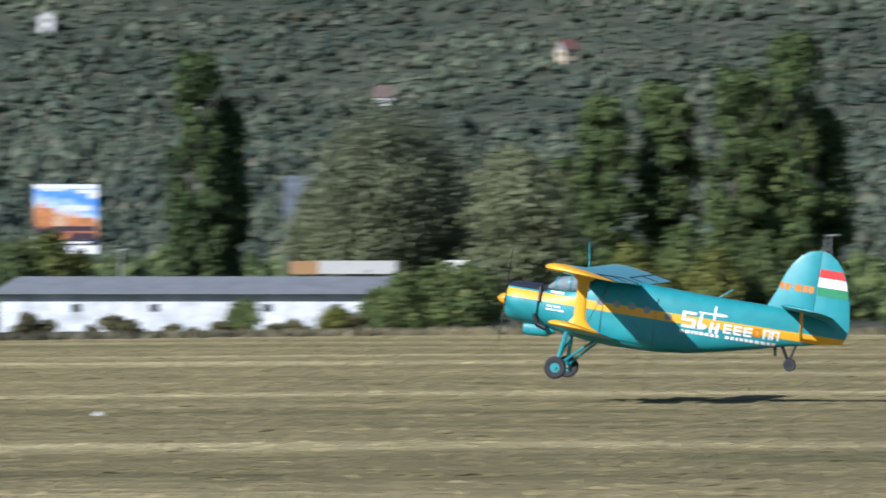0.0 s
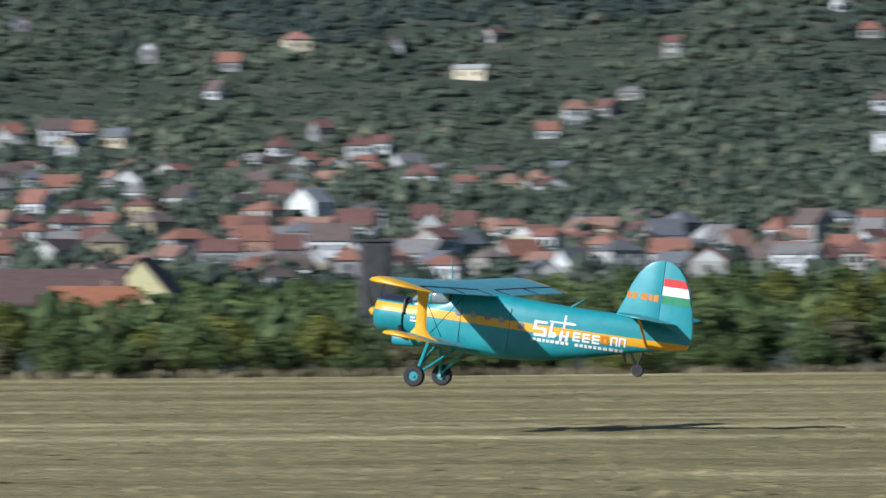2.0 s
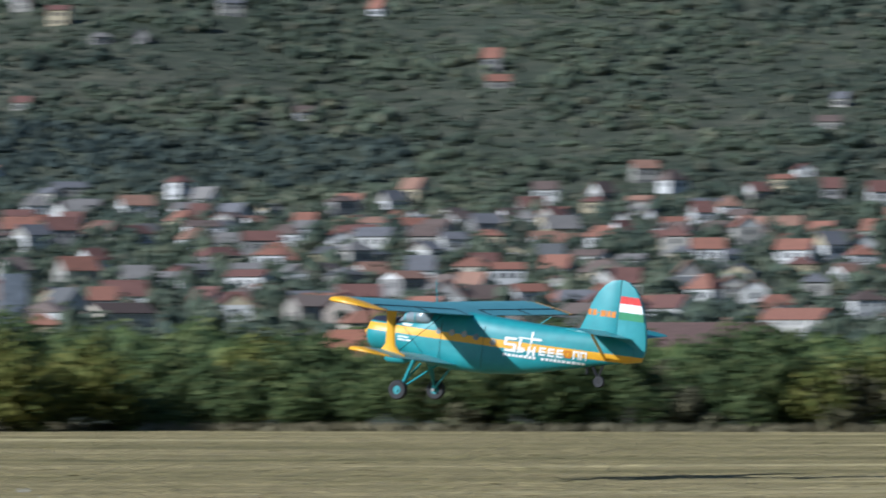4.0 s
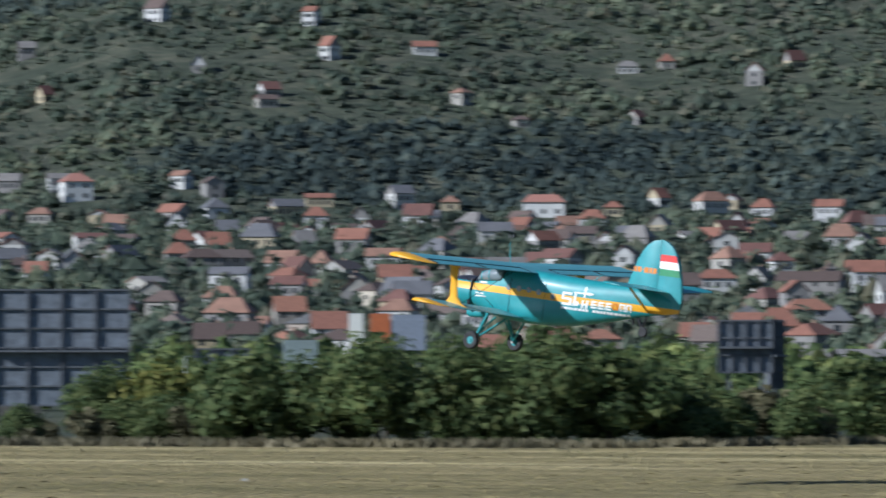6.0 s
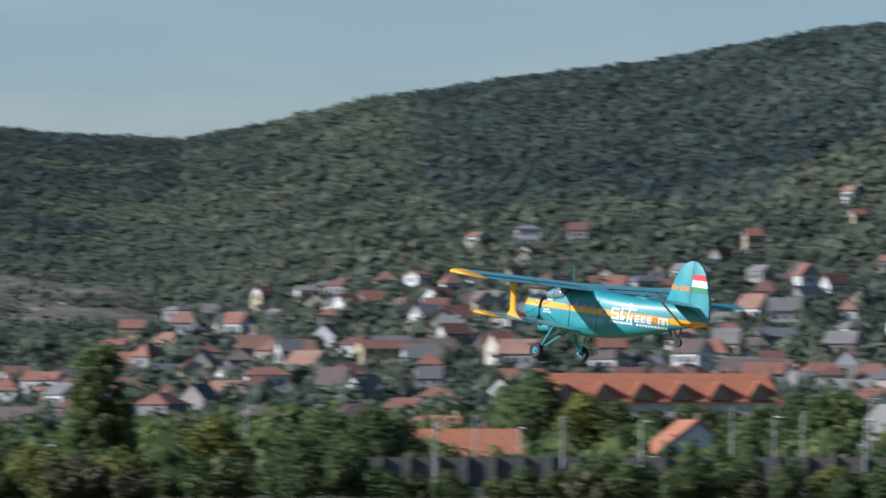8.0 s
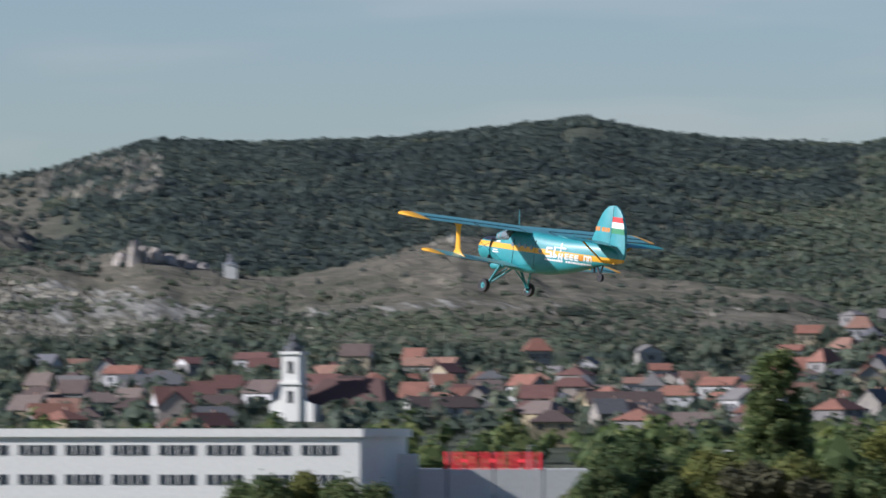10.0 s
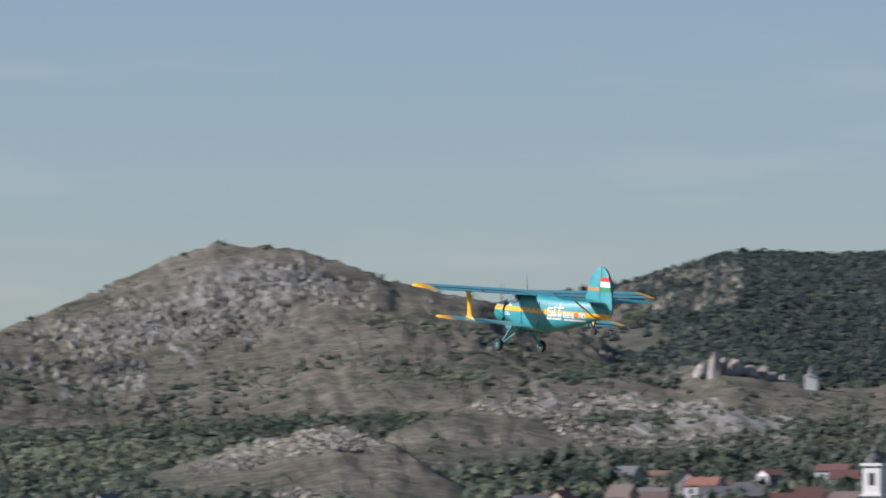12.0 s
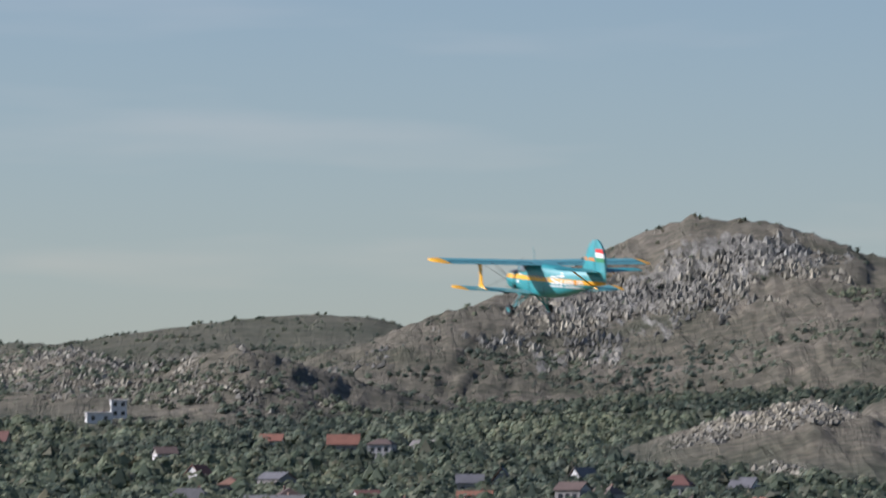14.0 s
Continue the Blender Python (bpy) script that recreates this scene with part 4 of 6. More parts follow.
def landmark_houses():
    white = plain("bright_plaster", (0.64, 0.63, 0.60), 0.9, 0, 0.8, 0.12)
    cream = plain("cream_house_plaster", (0.56, 0.48, 0.33), 0.9, 0, 0.8, 0.12)
    rose = plain("rose_tiles", (0.34, 0.16, 0.12), 0.85, 0, 2, 0.2)
    grey = plain("pale_flat_roof", (0.36, 0.35, 0.33), 0.85, 0, 2, 0.15)
    kinds = [("white flat-roofed villa with rows of windows", (11, 6, 5.4, 0.5, 0), white, grey, 0), ("large pale hillside house with a brown hipped roof", (10, 7, 5.0, 2.6, 3.0), cream, rose, 10),
             ("pale hillside house with a steep gable", (7, 7, 4.6, 3.4, 0), white, rose, 80), ("cream villa with a rose pyramid roof", (7.5, 7.5, 3.4, 2.6, 3.4), cream, rose, 15),
             ("long pale hillside house under a grey roof", (10, 6, 3.0, 1.6, 0), cream, grey, -18), ("tall white gabled house in the town", (9, 7, 5.4, 3.6, 0), white, grey, 60),
             ("white hillside villa with several gables", (12, 7, 4.2, 2.4, 2.4), white, rose, 0), ("tall pink-roofed villa on the slope", (8.5, 7, 5.6, 2.6, 3.0), white, rose, 12),
             ("white modern villa in the valley", (8, 7, 3.2, 0.4, 0), white, grey, 5), ("white modern villa with an upper storey", (5, 5, 5.6, 0.4, 0), white, grey, 5)]
    for (q, r), (label, size, wall, tile, turn) in zip(LANDMARKS, kinds):
        house(*size, label, wall, tile).matrix_world = facing_slope(q, r, turn)


def facing_slope(q, r, turn):
    p, _ = spot(q, r)
    return pose(p.x, p.y, p.z - 0.2, 0, 0, math.degrees(q / F_PX) + turn)


landmark_houses()
town()


def terrace():
    """A row of town houses under one long tiled roof with cross gables."""
    root = new("terrace_row")
    p, _ = spot(7716, 900)
    root.matrix_world = pose(p.x, p.y, p.z, 0, 0, math.degrees(7716 / F_PX) + 6)
    bm = bmesh.new()
    box(bm, -15, 15, -4.5, 4.5, -1, 6.4)
    part("wall", bm, plain("cream_plaster", (0.55, 0.50, 0.42), 0.9), root)
    tile = plain("orange_tiles", (0.36, 0.13, 0.065), 0.85, 0, 2, 0.2)
    bm = bmesh.new()
    prism(bm, 30, 9, 6.404, 3.8, 1.2)
    roof = part("roof", bm, tile, root)
    for k in range(6):
        x = -12.5 + k * 5
        bm = bmesh.new()
        vs = [bm.verts.new(v) for v in ((x - 1.7, -4.9, 6.7), (x + 1.7, -4.9, 6.7), (x, -4.9, 9.2), (x - 1.7, 0, 6.7), (x + 1.7, 0, 6.7), (x, 0, 9.2))]
        for f in ((0, 1, 2), (3, 5, 4), (0, 2, 5, 3), (1, 4, 5, 2), (0, 3, 4, 1)):
            bm.faces.new([vs[i] for i in f])
        dormer = part("gable", bm, tile, root)
        bm = bmesh.new()
        vs = [bm.verts.new(v) for y in (-4.97, -4.904) for v in ((x - 1.45, y, 6.78), (x + 1.45, y, 6.78), (x, y, 8.85))]
        for f in ((0, 1, 2), (5, 4, 3), (0, 3, 4, 1), (1, 4, 5, 2), (2, 5, 3, 0)):
            bm.faces.new([vs[i] for i in f])
        part("gable_front", bm, M_BARK, dormer, "dark timber gable front")
        for z in (0.9, 3.8):
            bm = bmesh.new()
            box(bm, x - 0.8, x + 0.8, -4.56, -4.4, z, z + 1.5)
            part("window", bm, M_PANE, root)
        bm = bmesh.new()
        box(bm, x + 1.9, x + 2.5, 0.4, 1.0, 8.5, 11.0)
        part("chimney", bm, M_BRICK, roof)
    tagged(root, "row of cream town houses under orange gabled roofs", "terrace")


terrace()


def far_villas():
    """Small houses scattered high on the slopes, too far to tell their details."""
    rnd = random.Random(77)
    vs, fs, mats = [], [], []
    for q, r in FAR_SPOTS:
        p, _ = spot(q, r)
        w, d, h, roof = rnd.uniform(4.8, 9.0), rnd.uniform(4.5, 7), rnd.choice([2.4, 2.8, 2.8, 4.4, 5.0]) * rnd.uniform(0.9, 1.1), rnd.uniform(1.2, 3.4)
        if r > 2050:
            w, d, h = w * 0.85, d * 0.85, h * 0.9
        m = Matrix.Translation(p + Vector((0, 0, -0.3))) @ Matrix.Rotation(q / F_PX + rnd.choice([0, 0, 1.57, 0.6, -0.6]) + rnd.uniform(-0.3, 0.3), 4, "Z")
        bm = bmesh.new()
        box(bm, -w / 2, w / 2, -d / 2, d / 2, -3, h)
        nb = len(bm.faces)
        hip = rnd.choice([0, 0, 0, 2.4])
        if not hip:
            for side in (-1, 1):
                bm.faces.new([bm.verts.new(c) for c in ((side * w / 2, -d / 2, h), (side * w / 2, d / 2, h), (side * w / 2, 0, h + roof))])
        nb = len(bm.faces)
        prism(bm, w, d, h, roof + 0.3, hip)
        nr = len(bm.faces)
        for z in ([h - 1.9] if h < 4 else [h - 1.9, h - 4.5]):
            for cx in (-w * 0.28, 0.0, w * 0.28):
                box(bm, cx - 0.5, cx + 0.5, -d / 2 - 0.05, -d / 2 + 0.1, z, z + 1.2)
            for side in (-1, 1):
                box(bm, side * w / 2 - 0.06, side * w / 2 + 0.06, -0.6, 0.6, z, z + 1.2)
        bm.verts.index_update()
        base = len(vs)
        vs += [(m @ v.co)[:] for v in bm.verts]
        for i, f in enumerate(bm.faces):
            fs.append([base + v.index for v in f.verts])
            mats.append(0 if i < nb else 1 if i < nr else 2)
        bm.free()
    ob = mesh_object("hillside_villas", vs, fs, M_VILLA)
    ob.data.materials.append(M_VILLA_ROOF)
    ob.data.materials.append(M_PANE)
    ob.data.polygons.foreach_set("material_index", mats)
    tagged(ob, "small pale weekend houses scattered over the wooded slope", "houses", kind="stuff")


M_VILLA = varied("villa_plaster", [(0.0, (0.458, 0.449, 0.422)), (0.2, (0.317, 0.299, 0.264)), (0.40, (0.546, 0.537, 0.519)), (0.56, (0.246, 0.233, 0.220)), (0.80, (0.405, 0.343, 0.229)), (0.9, (0.510, 0.502, 0.475))], 0.9, "island", 0.5, 0.15, True)
M_VILLA_ROOF = varied("villa_roofs", [(0.0, (0.248, 0.110, 0.074)), (0.22, (0.147, 0.069, 0.055)), (0.42, (0.193, 0.179, 0.166)), (0.58, (0.120, 0.085, 0.072)), (0.75, (0.258, 0.143, 0.099)), (0.88, (0.129, 0.129, 0.138))], 0.8, "island", 0.5, 0.2, True)
far_villas()

# ---- roadside: billboards, low building, poles, noise wall, works buildings ----
M_STEEL = plain("weathered_steel", (0.105, 0.112, 0.122), 0.6, 0.2, 2.0, 0.25)
M_PANEL = plain("grey_backing_panel", (0.15, 0.17, 0.195), 0.6, 0.1, 1.2, 0.3)
M_WHITEWALL = plain("limewashed_wall", (0.58, 0.59, 0.59), 0.9, 0, 0.7, 0.26)
M_FELT = plain("grey_roofing_sheet", (0.17, 0.18, 0.19), 0.85, 0, 0.7, 0.12)
M_POLE = plain("galvanised_pole", (0.36, 0.36, 0.34), 0.6, 0.2)
M_CONCRETE = plain("concrete", (0.16, 0.155, 0.14), 0.9, 0, 1.0, 0.2)
M_REDSIGN = plain("red_sign_letters", (0.78, 0.03, 0.04), 0.5)
M_WHITE = plain("white_paint", (0.70, 0.69, 0.62), 0.5, 0, 3, 0.06)
M_GLASS = plain("office_glass", (0.035, 0.045, 0.055), 0.12)


def facing(q, r, turn=0.0, z=None):
    """A pose on the ground at azimuth q, whose -y looks back at the airfield."""
    p, _ = spot(q, r)
    return pose(p.x, p.y, p.z if z is None else z, 0, 0, math.degrees(q / F_PX) + turn)


def poster_material():
    m, n, l, b = material("printed_poster", 0.5)
    c = n.new("ShaderNodeTexCoord").outputs["Generated"]
    s = n.new("ShaderNodeSeparateXYZ")
    l.new(c, s.inputs[0])
    wob = noise_node(n, l, c, 6.0, 5.0)
    r = ramp(n, [(0.0, (0.72, 0.72, 0.72)), (0.12, (0.72, 0.72, 0.72)), (0.13, (0.02, 0.02, 0.04)), (0.28, (0.03, 0.025, 0.05)), (0.36, (0.34, 0.12, 0.05)), (0.50, (0.48, 0.20, 0.09)), (0.56, (0.60, 0.42, 0.32)),
                 (0.64, (0.45, 0.58, 0.78)), (0.80, (0.08, 0.25, 0.65)), (0.93, (0.12, 0.30, 0.68)), (0.94, (0.70, 0.70, 0.70))])
    inner = maths(n, l, "MULTIPLY", maths(n, l, "SUBTRACT", wob, 0.5), 0.5)
    lean = maths(n, l, "MULTIPLY", maths(n, l, "SUBTRACT", s.outputs[0], 0.5), 0.22)
    zone = maths(n, l, "MULTIPLY", maths(n, l, "GREATER_THAN", s.outputs[2], 0.2), maths(n, l, "LESS_THAN", s.outputs[2], 0.92))
    l.new(maths(n, l, "ADD", s.outputs[2], maths(n, l, "MULTIPLY", zone, maths(n, l, "ADD", inner, lean))), r.inputs[0])
    l.new(r.outputs[0], b.inputs["Base Color"])
    return m


def billboard(q, r, w, z0, z1, front, label, turn=0.0, cells=(4, 4)):
    """front: material of the sheet that faces the field, or None to show the braced back."""
    root = new("billboard")
    k = 1.43
    z0, z1 = (EYE.z + ((z - 7.4) / r + 148.0 / F_PX) * r * k for z in (z0, z1))
    r, w = r * k, w * k
    root.matrix_world = facing(q, r, turn)
    g = root.matrix_world.translation.z
    z0, z1 = z0 - g, z1 - g
    bm = bmesh.new()
    box(bm, -w / 2, w / 2, 0.0, 0.18, z0, z1)
    part("panel", bm, M_PANEL, root)
    if front:
        bm = bmesh.new()
        box(bm, -w / 2 + 0.02, w / 2 - 0.02, -0.06, -0.004, z0 + 0.02, z1 - 0.02)
        part("poster", bm, front, root, "printed poster of a sunlit old town under blue sky")
    else:
        for k in range(cells[0] + 1):
            bm = bmesh.new()
            x = -w / 2 + k * w / cells[0]
            box(bm, x - 0.09, x + 0.09, -0.34, -0.004, z0 - (0 if k % 2 else 0), z1)
            part("upright", bm, M_STEEL, root)
        for k in range(cells[1] + 1):
            bm = bmesh.new()
            z = z0 + k * (z1 - z0) / cells[1]
            box(bm, -w / 2, w / 2, -0.20, -0.004, z - 0.07, z + 0.07)
            part("rail", bm, M_STEEL, root)
        bm = bmesh.new()
        box(bm, -w / 2, w / 2, -0.9, -0.1, z0 + (z1 - z0) * 0.46, z0 + (z1 - z0) * 0.46 + 0.18)
        part("catwalk", bm, M_STEEL, root)
    for s in (-1, 1):
        bm = bmesh.new()
        box(bm, s * w * 0.3 - 0.18, s * w * 0.3 + 0.18, 0.19, 0.55, -0.3, z1 - 0.4)
        part("post", bm, M_STEEL, root)
    return tagged(root, label, "billboard")


poster_board = billboard(667, 600, 5.5, 2.35, 8.35, poster_material(), "tall poster billboard with a town picture on steel posts", 4)


def poster_print(board):
    """Flat blocks of the printed picture: sunlit fronts, a dark quay and a pale strip."""
    sheet = [c for c in board.children if c.name.startswith("poster")][0]
    xs, zs = [v.co.x for v in sheet.data.vertices], [v.co.z for v in sheet.data.vertices]
    x0, w, z0, h = min(xs), max(xs) - min(xs), min(zs), max(zs) - min(zs)
    sunlit, shade = plain("printed_sunlit_front", (0.50, 0.20, 0.07), 0.5, 0, 1.2, 0.3), plain("printed_shade", (0.05, 0.03, 0.04), 0.5, 0, 1.2, 0.3)
    cloud, pale = plain("printed_cloud", (0.62, 0.66, 0.74), 0.5, 0, 1.0, 0.15), plain("printed_pale_front", (0.58, 0.36, 0.22), 0.5, 0, 1.2, 0.2)
    for a, b, c, d, mat in [(0.04, 0.30, 0.40, 0.66, sunlit), (0.08, 0.16, 0.66, 0.72, sunlit), (0.30, 0.52, 0.40, 0.54, pale), (0.52, 0.95, 0.42, 0.52, sunlit), (0.62, 0.70, 0.52, 0.60, pale), (0.04, 0.55, 0.20, 0.28, sunlit),
                            (0.30, 0.96, 0.33, 0.40, shade), (0.58, 0.96, 0.22, 0.30, shade), (0.40, 0.90, 0.62, 0.70, cloud), (0.10, 0.50, 0.90, 0.93, cloud), (0.42, 0.88, 0.15, 0.18, M_WHITE)]:
        bm = bmesh.new()
        box(bm, x0 + a * w, x0 + b * w, -0.068, -0.062, z0 + c * h, z0 + d * h)
        part("printed_block", bm, mat, sheet)


poster_print(poster_board)
billboard(258, 640, 2.4, 1.2, 9.2, M_PANEL, "narrow grey advertising tower with white markings", 10)
billboard(7018, 410, 7.9, 0.2, 6.95, None, "large billboard seen from its dark braced back", -3, (4, 6))
billboard(6732, 430, 3.4, -0.6, 3.3, None, "smaller dark billboard back behind the shrubs", 0, (3, 2))
billboard(5810, 420, 3.2, 2.0, 5.1, None, "blue-grey billboard back above the shrubs", 0, (4, 3))
billboard(5757, 424, 1.1, 1.0, 5.1, None, "narrow dark billboard back above the shrubs", 40, (2, 4))
billboard(6498, 430, 0.9, 3.6, 5.5, M_WHITE, "narrow white sign board on posts", 0)
billboard(6455, 430, 1.25, 3.7, 5.5, plain("orange_sheet", (0.42, 0.12, 0.04)), "small orange sign board on posts", 0)
billboard(6405, 432, 2.1, 3.2, 5.4, plain("grey_blue_sheet", (0.22, 0.25, 0.30)), "grey-blue sign board on posts", 0)
billboard(5074, 430, 1.15, 3.0, 7.4, M_WHITE, "tall white pylon sign beyond the shrubs", 0)
billboard(5012, 432, 1.6, 2.9, 7.3, M_PANEL, "tall dark pylon sign beyond the shrubs", 0)
billboard(6596, 425, 2.1, 1.9, 3.9, plain("pale_green_sheet", (0.42, 0.48, 0.44)), "pale green ribbed panel behind the shrubs", 12)
billboard(2982, 420, 1.5, 2.2, 3.8, plain("blue_sheet", (0.05, 0.13, 0.32)), "small blue panel on posts", 5)
billboard(3044, 421, 1.2, 2.0, 3.0, M_PANEL, "small grey panel on posts", 0)


def low_shed():
    root = new("low_shed")
    root.matrix_world = facing(442, 590, -2) @ Matrix.Diagonal((1.46, 1.46, 1.2, 1))
    bm = bmesh.new()
    box(bm, -11.2, 12.0, 0, 9, -1.2, 2.75)
    part("wall", bm, M_WHITEWALL, root, "whitewashed wall")
    bm = bmesh.new()
    vs = [bm.verts.new(p) for p in ((-11.8, -0.6, 2.6), (12.4, -0.6, 2.6), (12.4, 9.6, 2.6), (-11.8, 9.6, 2.6), (-10.3, 3.8, 3.85), (12.4, 3.8, 3.85), (12.4, 5.2, 3.85), (-10.3, 5.2, 3.85))]
    for f in ((0, 3, 2, 1), (0, 1, 5, 4), (1, 2, 6, 5), (2, 3, 7, 6), (3, 0, 4, 7), (4, 5, 6, 7)):
        bm.faces.new([vs[i] for i in f])
    part("roof", bm, M_FELT, root, "grey sheet roof")
    for x in (-7.0, -2.5, 4.0, 8.0):
        bm = bmesh.new()
        box(bm, x, x + 0.5, -0.05, 0.1, 1.4, 1.9)
        part("window", bm, M_PANE, root)
    return tagged(root, "long low whitewashed shed with a grey sheet roof", "shed")


low_shed()


def dark_tower():
    root = new("transformer_tower")
    root.matrix_world = facing(2239, 800, 8) @ Matrix.Scale(1.25, 4)
    dark_finish = plain("sooty_concrete", (0.065, 0.062, 0.058), 0.9, 0, 1.2, 0.25)
    g = root.matrix_world.translation.z
    bm = bmesh.new()
    box(bm, -1.5, 1.5, 0, 3, -0.5, (11.7 - g) / 1.25)
    part("wall", bm, dark_finish, root)
    bm = bmesh.new()
    box(bm, 0.6, 1.35, -0.04, 0.1, (7.0 - g) / 1.25, (11.2 - g) / 1.25)
    part("doorway", bm, M_PANE, root)
    bm = bmesh.new()
    box(bm, -1.65, 1.65, -0.15, 3.15, (11.7 - g) / 1.25, (12.0 - g) / 1.25)
    part("roof_slab", bm, dark_finish, root)
    tagged(root, "square dark concrete transformer tower among trees", "tower")


dark_tower()
for k, (q, r, w) in enumerate([(245, 640, 2.6), (155, 642, 7.5), (-40, 645, 3.8)]):
    root = new("roof_hoarding")
    root.matrix_world = facing(q, r)
    bm = bmesh.new()
    box(bm, -w / 2, w / 2, 0, 0.2, 4.6, 5.8)
    part("board", bm, [plain("ochre_board", (0.30, 0.17, 0.07)), plain("pale_board", (0.42, 0.41, 0.38)), M_WHITE][k], root)
    for s in (-1, 1):
        bm = bmesh.new()
        box(bm, s * w * 0.4 - 0.06, s * w * 0.4 + 0.06, 0.21, 0.35, -0.2, 5.6)
        part("post", bm, M_STEEL, root)
    tagged(root, "long low hoarding board on posts behind the shed", "hoarding", "hoardings")


def lamp_post(q, r, h, label="slender grey street lamp beyond the field"):
    root = new("street_lamp")
    r, h = r * 1.43, h * 1.45
    root.matrix_world = facing(q, r, random.Random(int(q)).uniform(-60, 60))
    bm = bmesh.new()
    bmesh.ops.create_cone(bm, cap_ends=True, segments=8, radius1=0.11, radius2=0.07, depth=h + 0.4, matrix=Matrix.Translation((0, 0, h / 2 - 0.2)))
    part("pole", bm, M_POLE, root)
    bm = bmesh.new()
    box(bm, -0.05, 0.5, -0.05, 0.05, h - 0.05, h + 0.03)
    part("arm", bm, M_POLE, root)
    bm = bmesh.new()
    box(bm, 0.4, 0.85, -0.11, 0.11, h - 0.09, h + 0.05)
    part("lamp_head", bm, M_POLE, root)
    return tagged(root, label, "street lamp", "street lamps")


for q, r, h in [(570, 470, 4.8), (-680, 450, 5.6), (7350, 412, 4.1), (7460, 450, 4.4), (7585, 455, 4.6), (7340, 470, 5.2), (7745, 412, 4.0), (7885, 412, 4.2), (8110, 412, 4.0), (7510, 470, 4.0), (8040, 470, 4.1), (8175, 474, 3.6),
                (7960, 468, 3.3), (6800, 440, 3.9), (6170, 440, 4.4), (6460, 445, 4.4), (8795, 520, 4.5), (8445, 520, 4.6), (8295, 515, 4.3), (9140, 540, 4.8), (8320, 560, 4.5)]:
    lamp_post(q, r, h)


def noise_wall():
    root = new("noise_barrier")
    grey = plain("weathered_concrete", (0.105, 0.10, 0.088), 0.9, 0, 1.5, 0.25)
    root.matrix_world = Matrix.Identity(4)
    q = 7080
    while q < 8300:
        bm = bmesh.new()
        box(bm, -1.2, 1.2, 0, 0.16, -0.5, 2.6)
        ob = part("panel", bm, grey, root)
        ob.matrix_world = facing(q, 606)
        bm = bmesh.new()
        box(bm, -0.10, 0.10, -0.1, 0.26, -0.5, 2.75)
        ob = part("post", bm, M_CONCRETE, root)
        ob.matrix_world = facing(q + 25, 605.7)
        q += 50
    tagged(root, "grey concrete noise barrier with pale posts", "barrier")


noise_wall()


def guard_rail(q0, q1, r):
    """A pale rail on short posts along the road beyond the field."""
    root = new("guard_rail")
    root.matrix_world = Matrix.Identity(4)
    q = q0
    while q < q1:
        bm = bmesh.new()
        box(bm, -2.0, 2.0, -0.06, 0.06, 0.55, 1.0)
        box(bm, -2.0, 2.0, -0.10, -0.064, 0.62, 0.72)
        part("rail", bm, M_CONCRETE, root).matrix_world = facing(q, r)
        bm = bmesh.new()
        box(bm, -0.09, 0.09, 0.064, 0.22, -0.3, 1.02)
        part("post", bm, M_POLE, root).matrix_world = facing(q - 26, r)
        q += 56
    return tagged(root, "weathered pale guard rail beside the road", "guard rail", "guard rails")


guard_rail(2480, 3000, 868)
guard_rail(1340, 1720, 868)


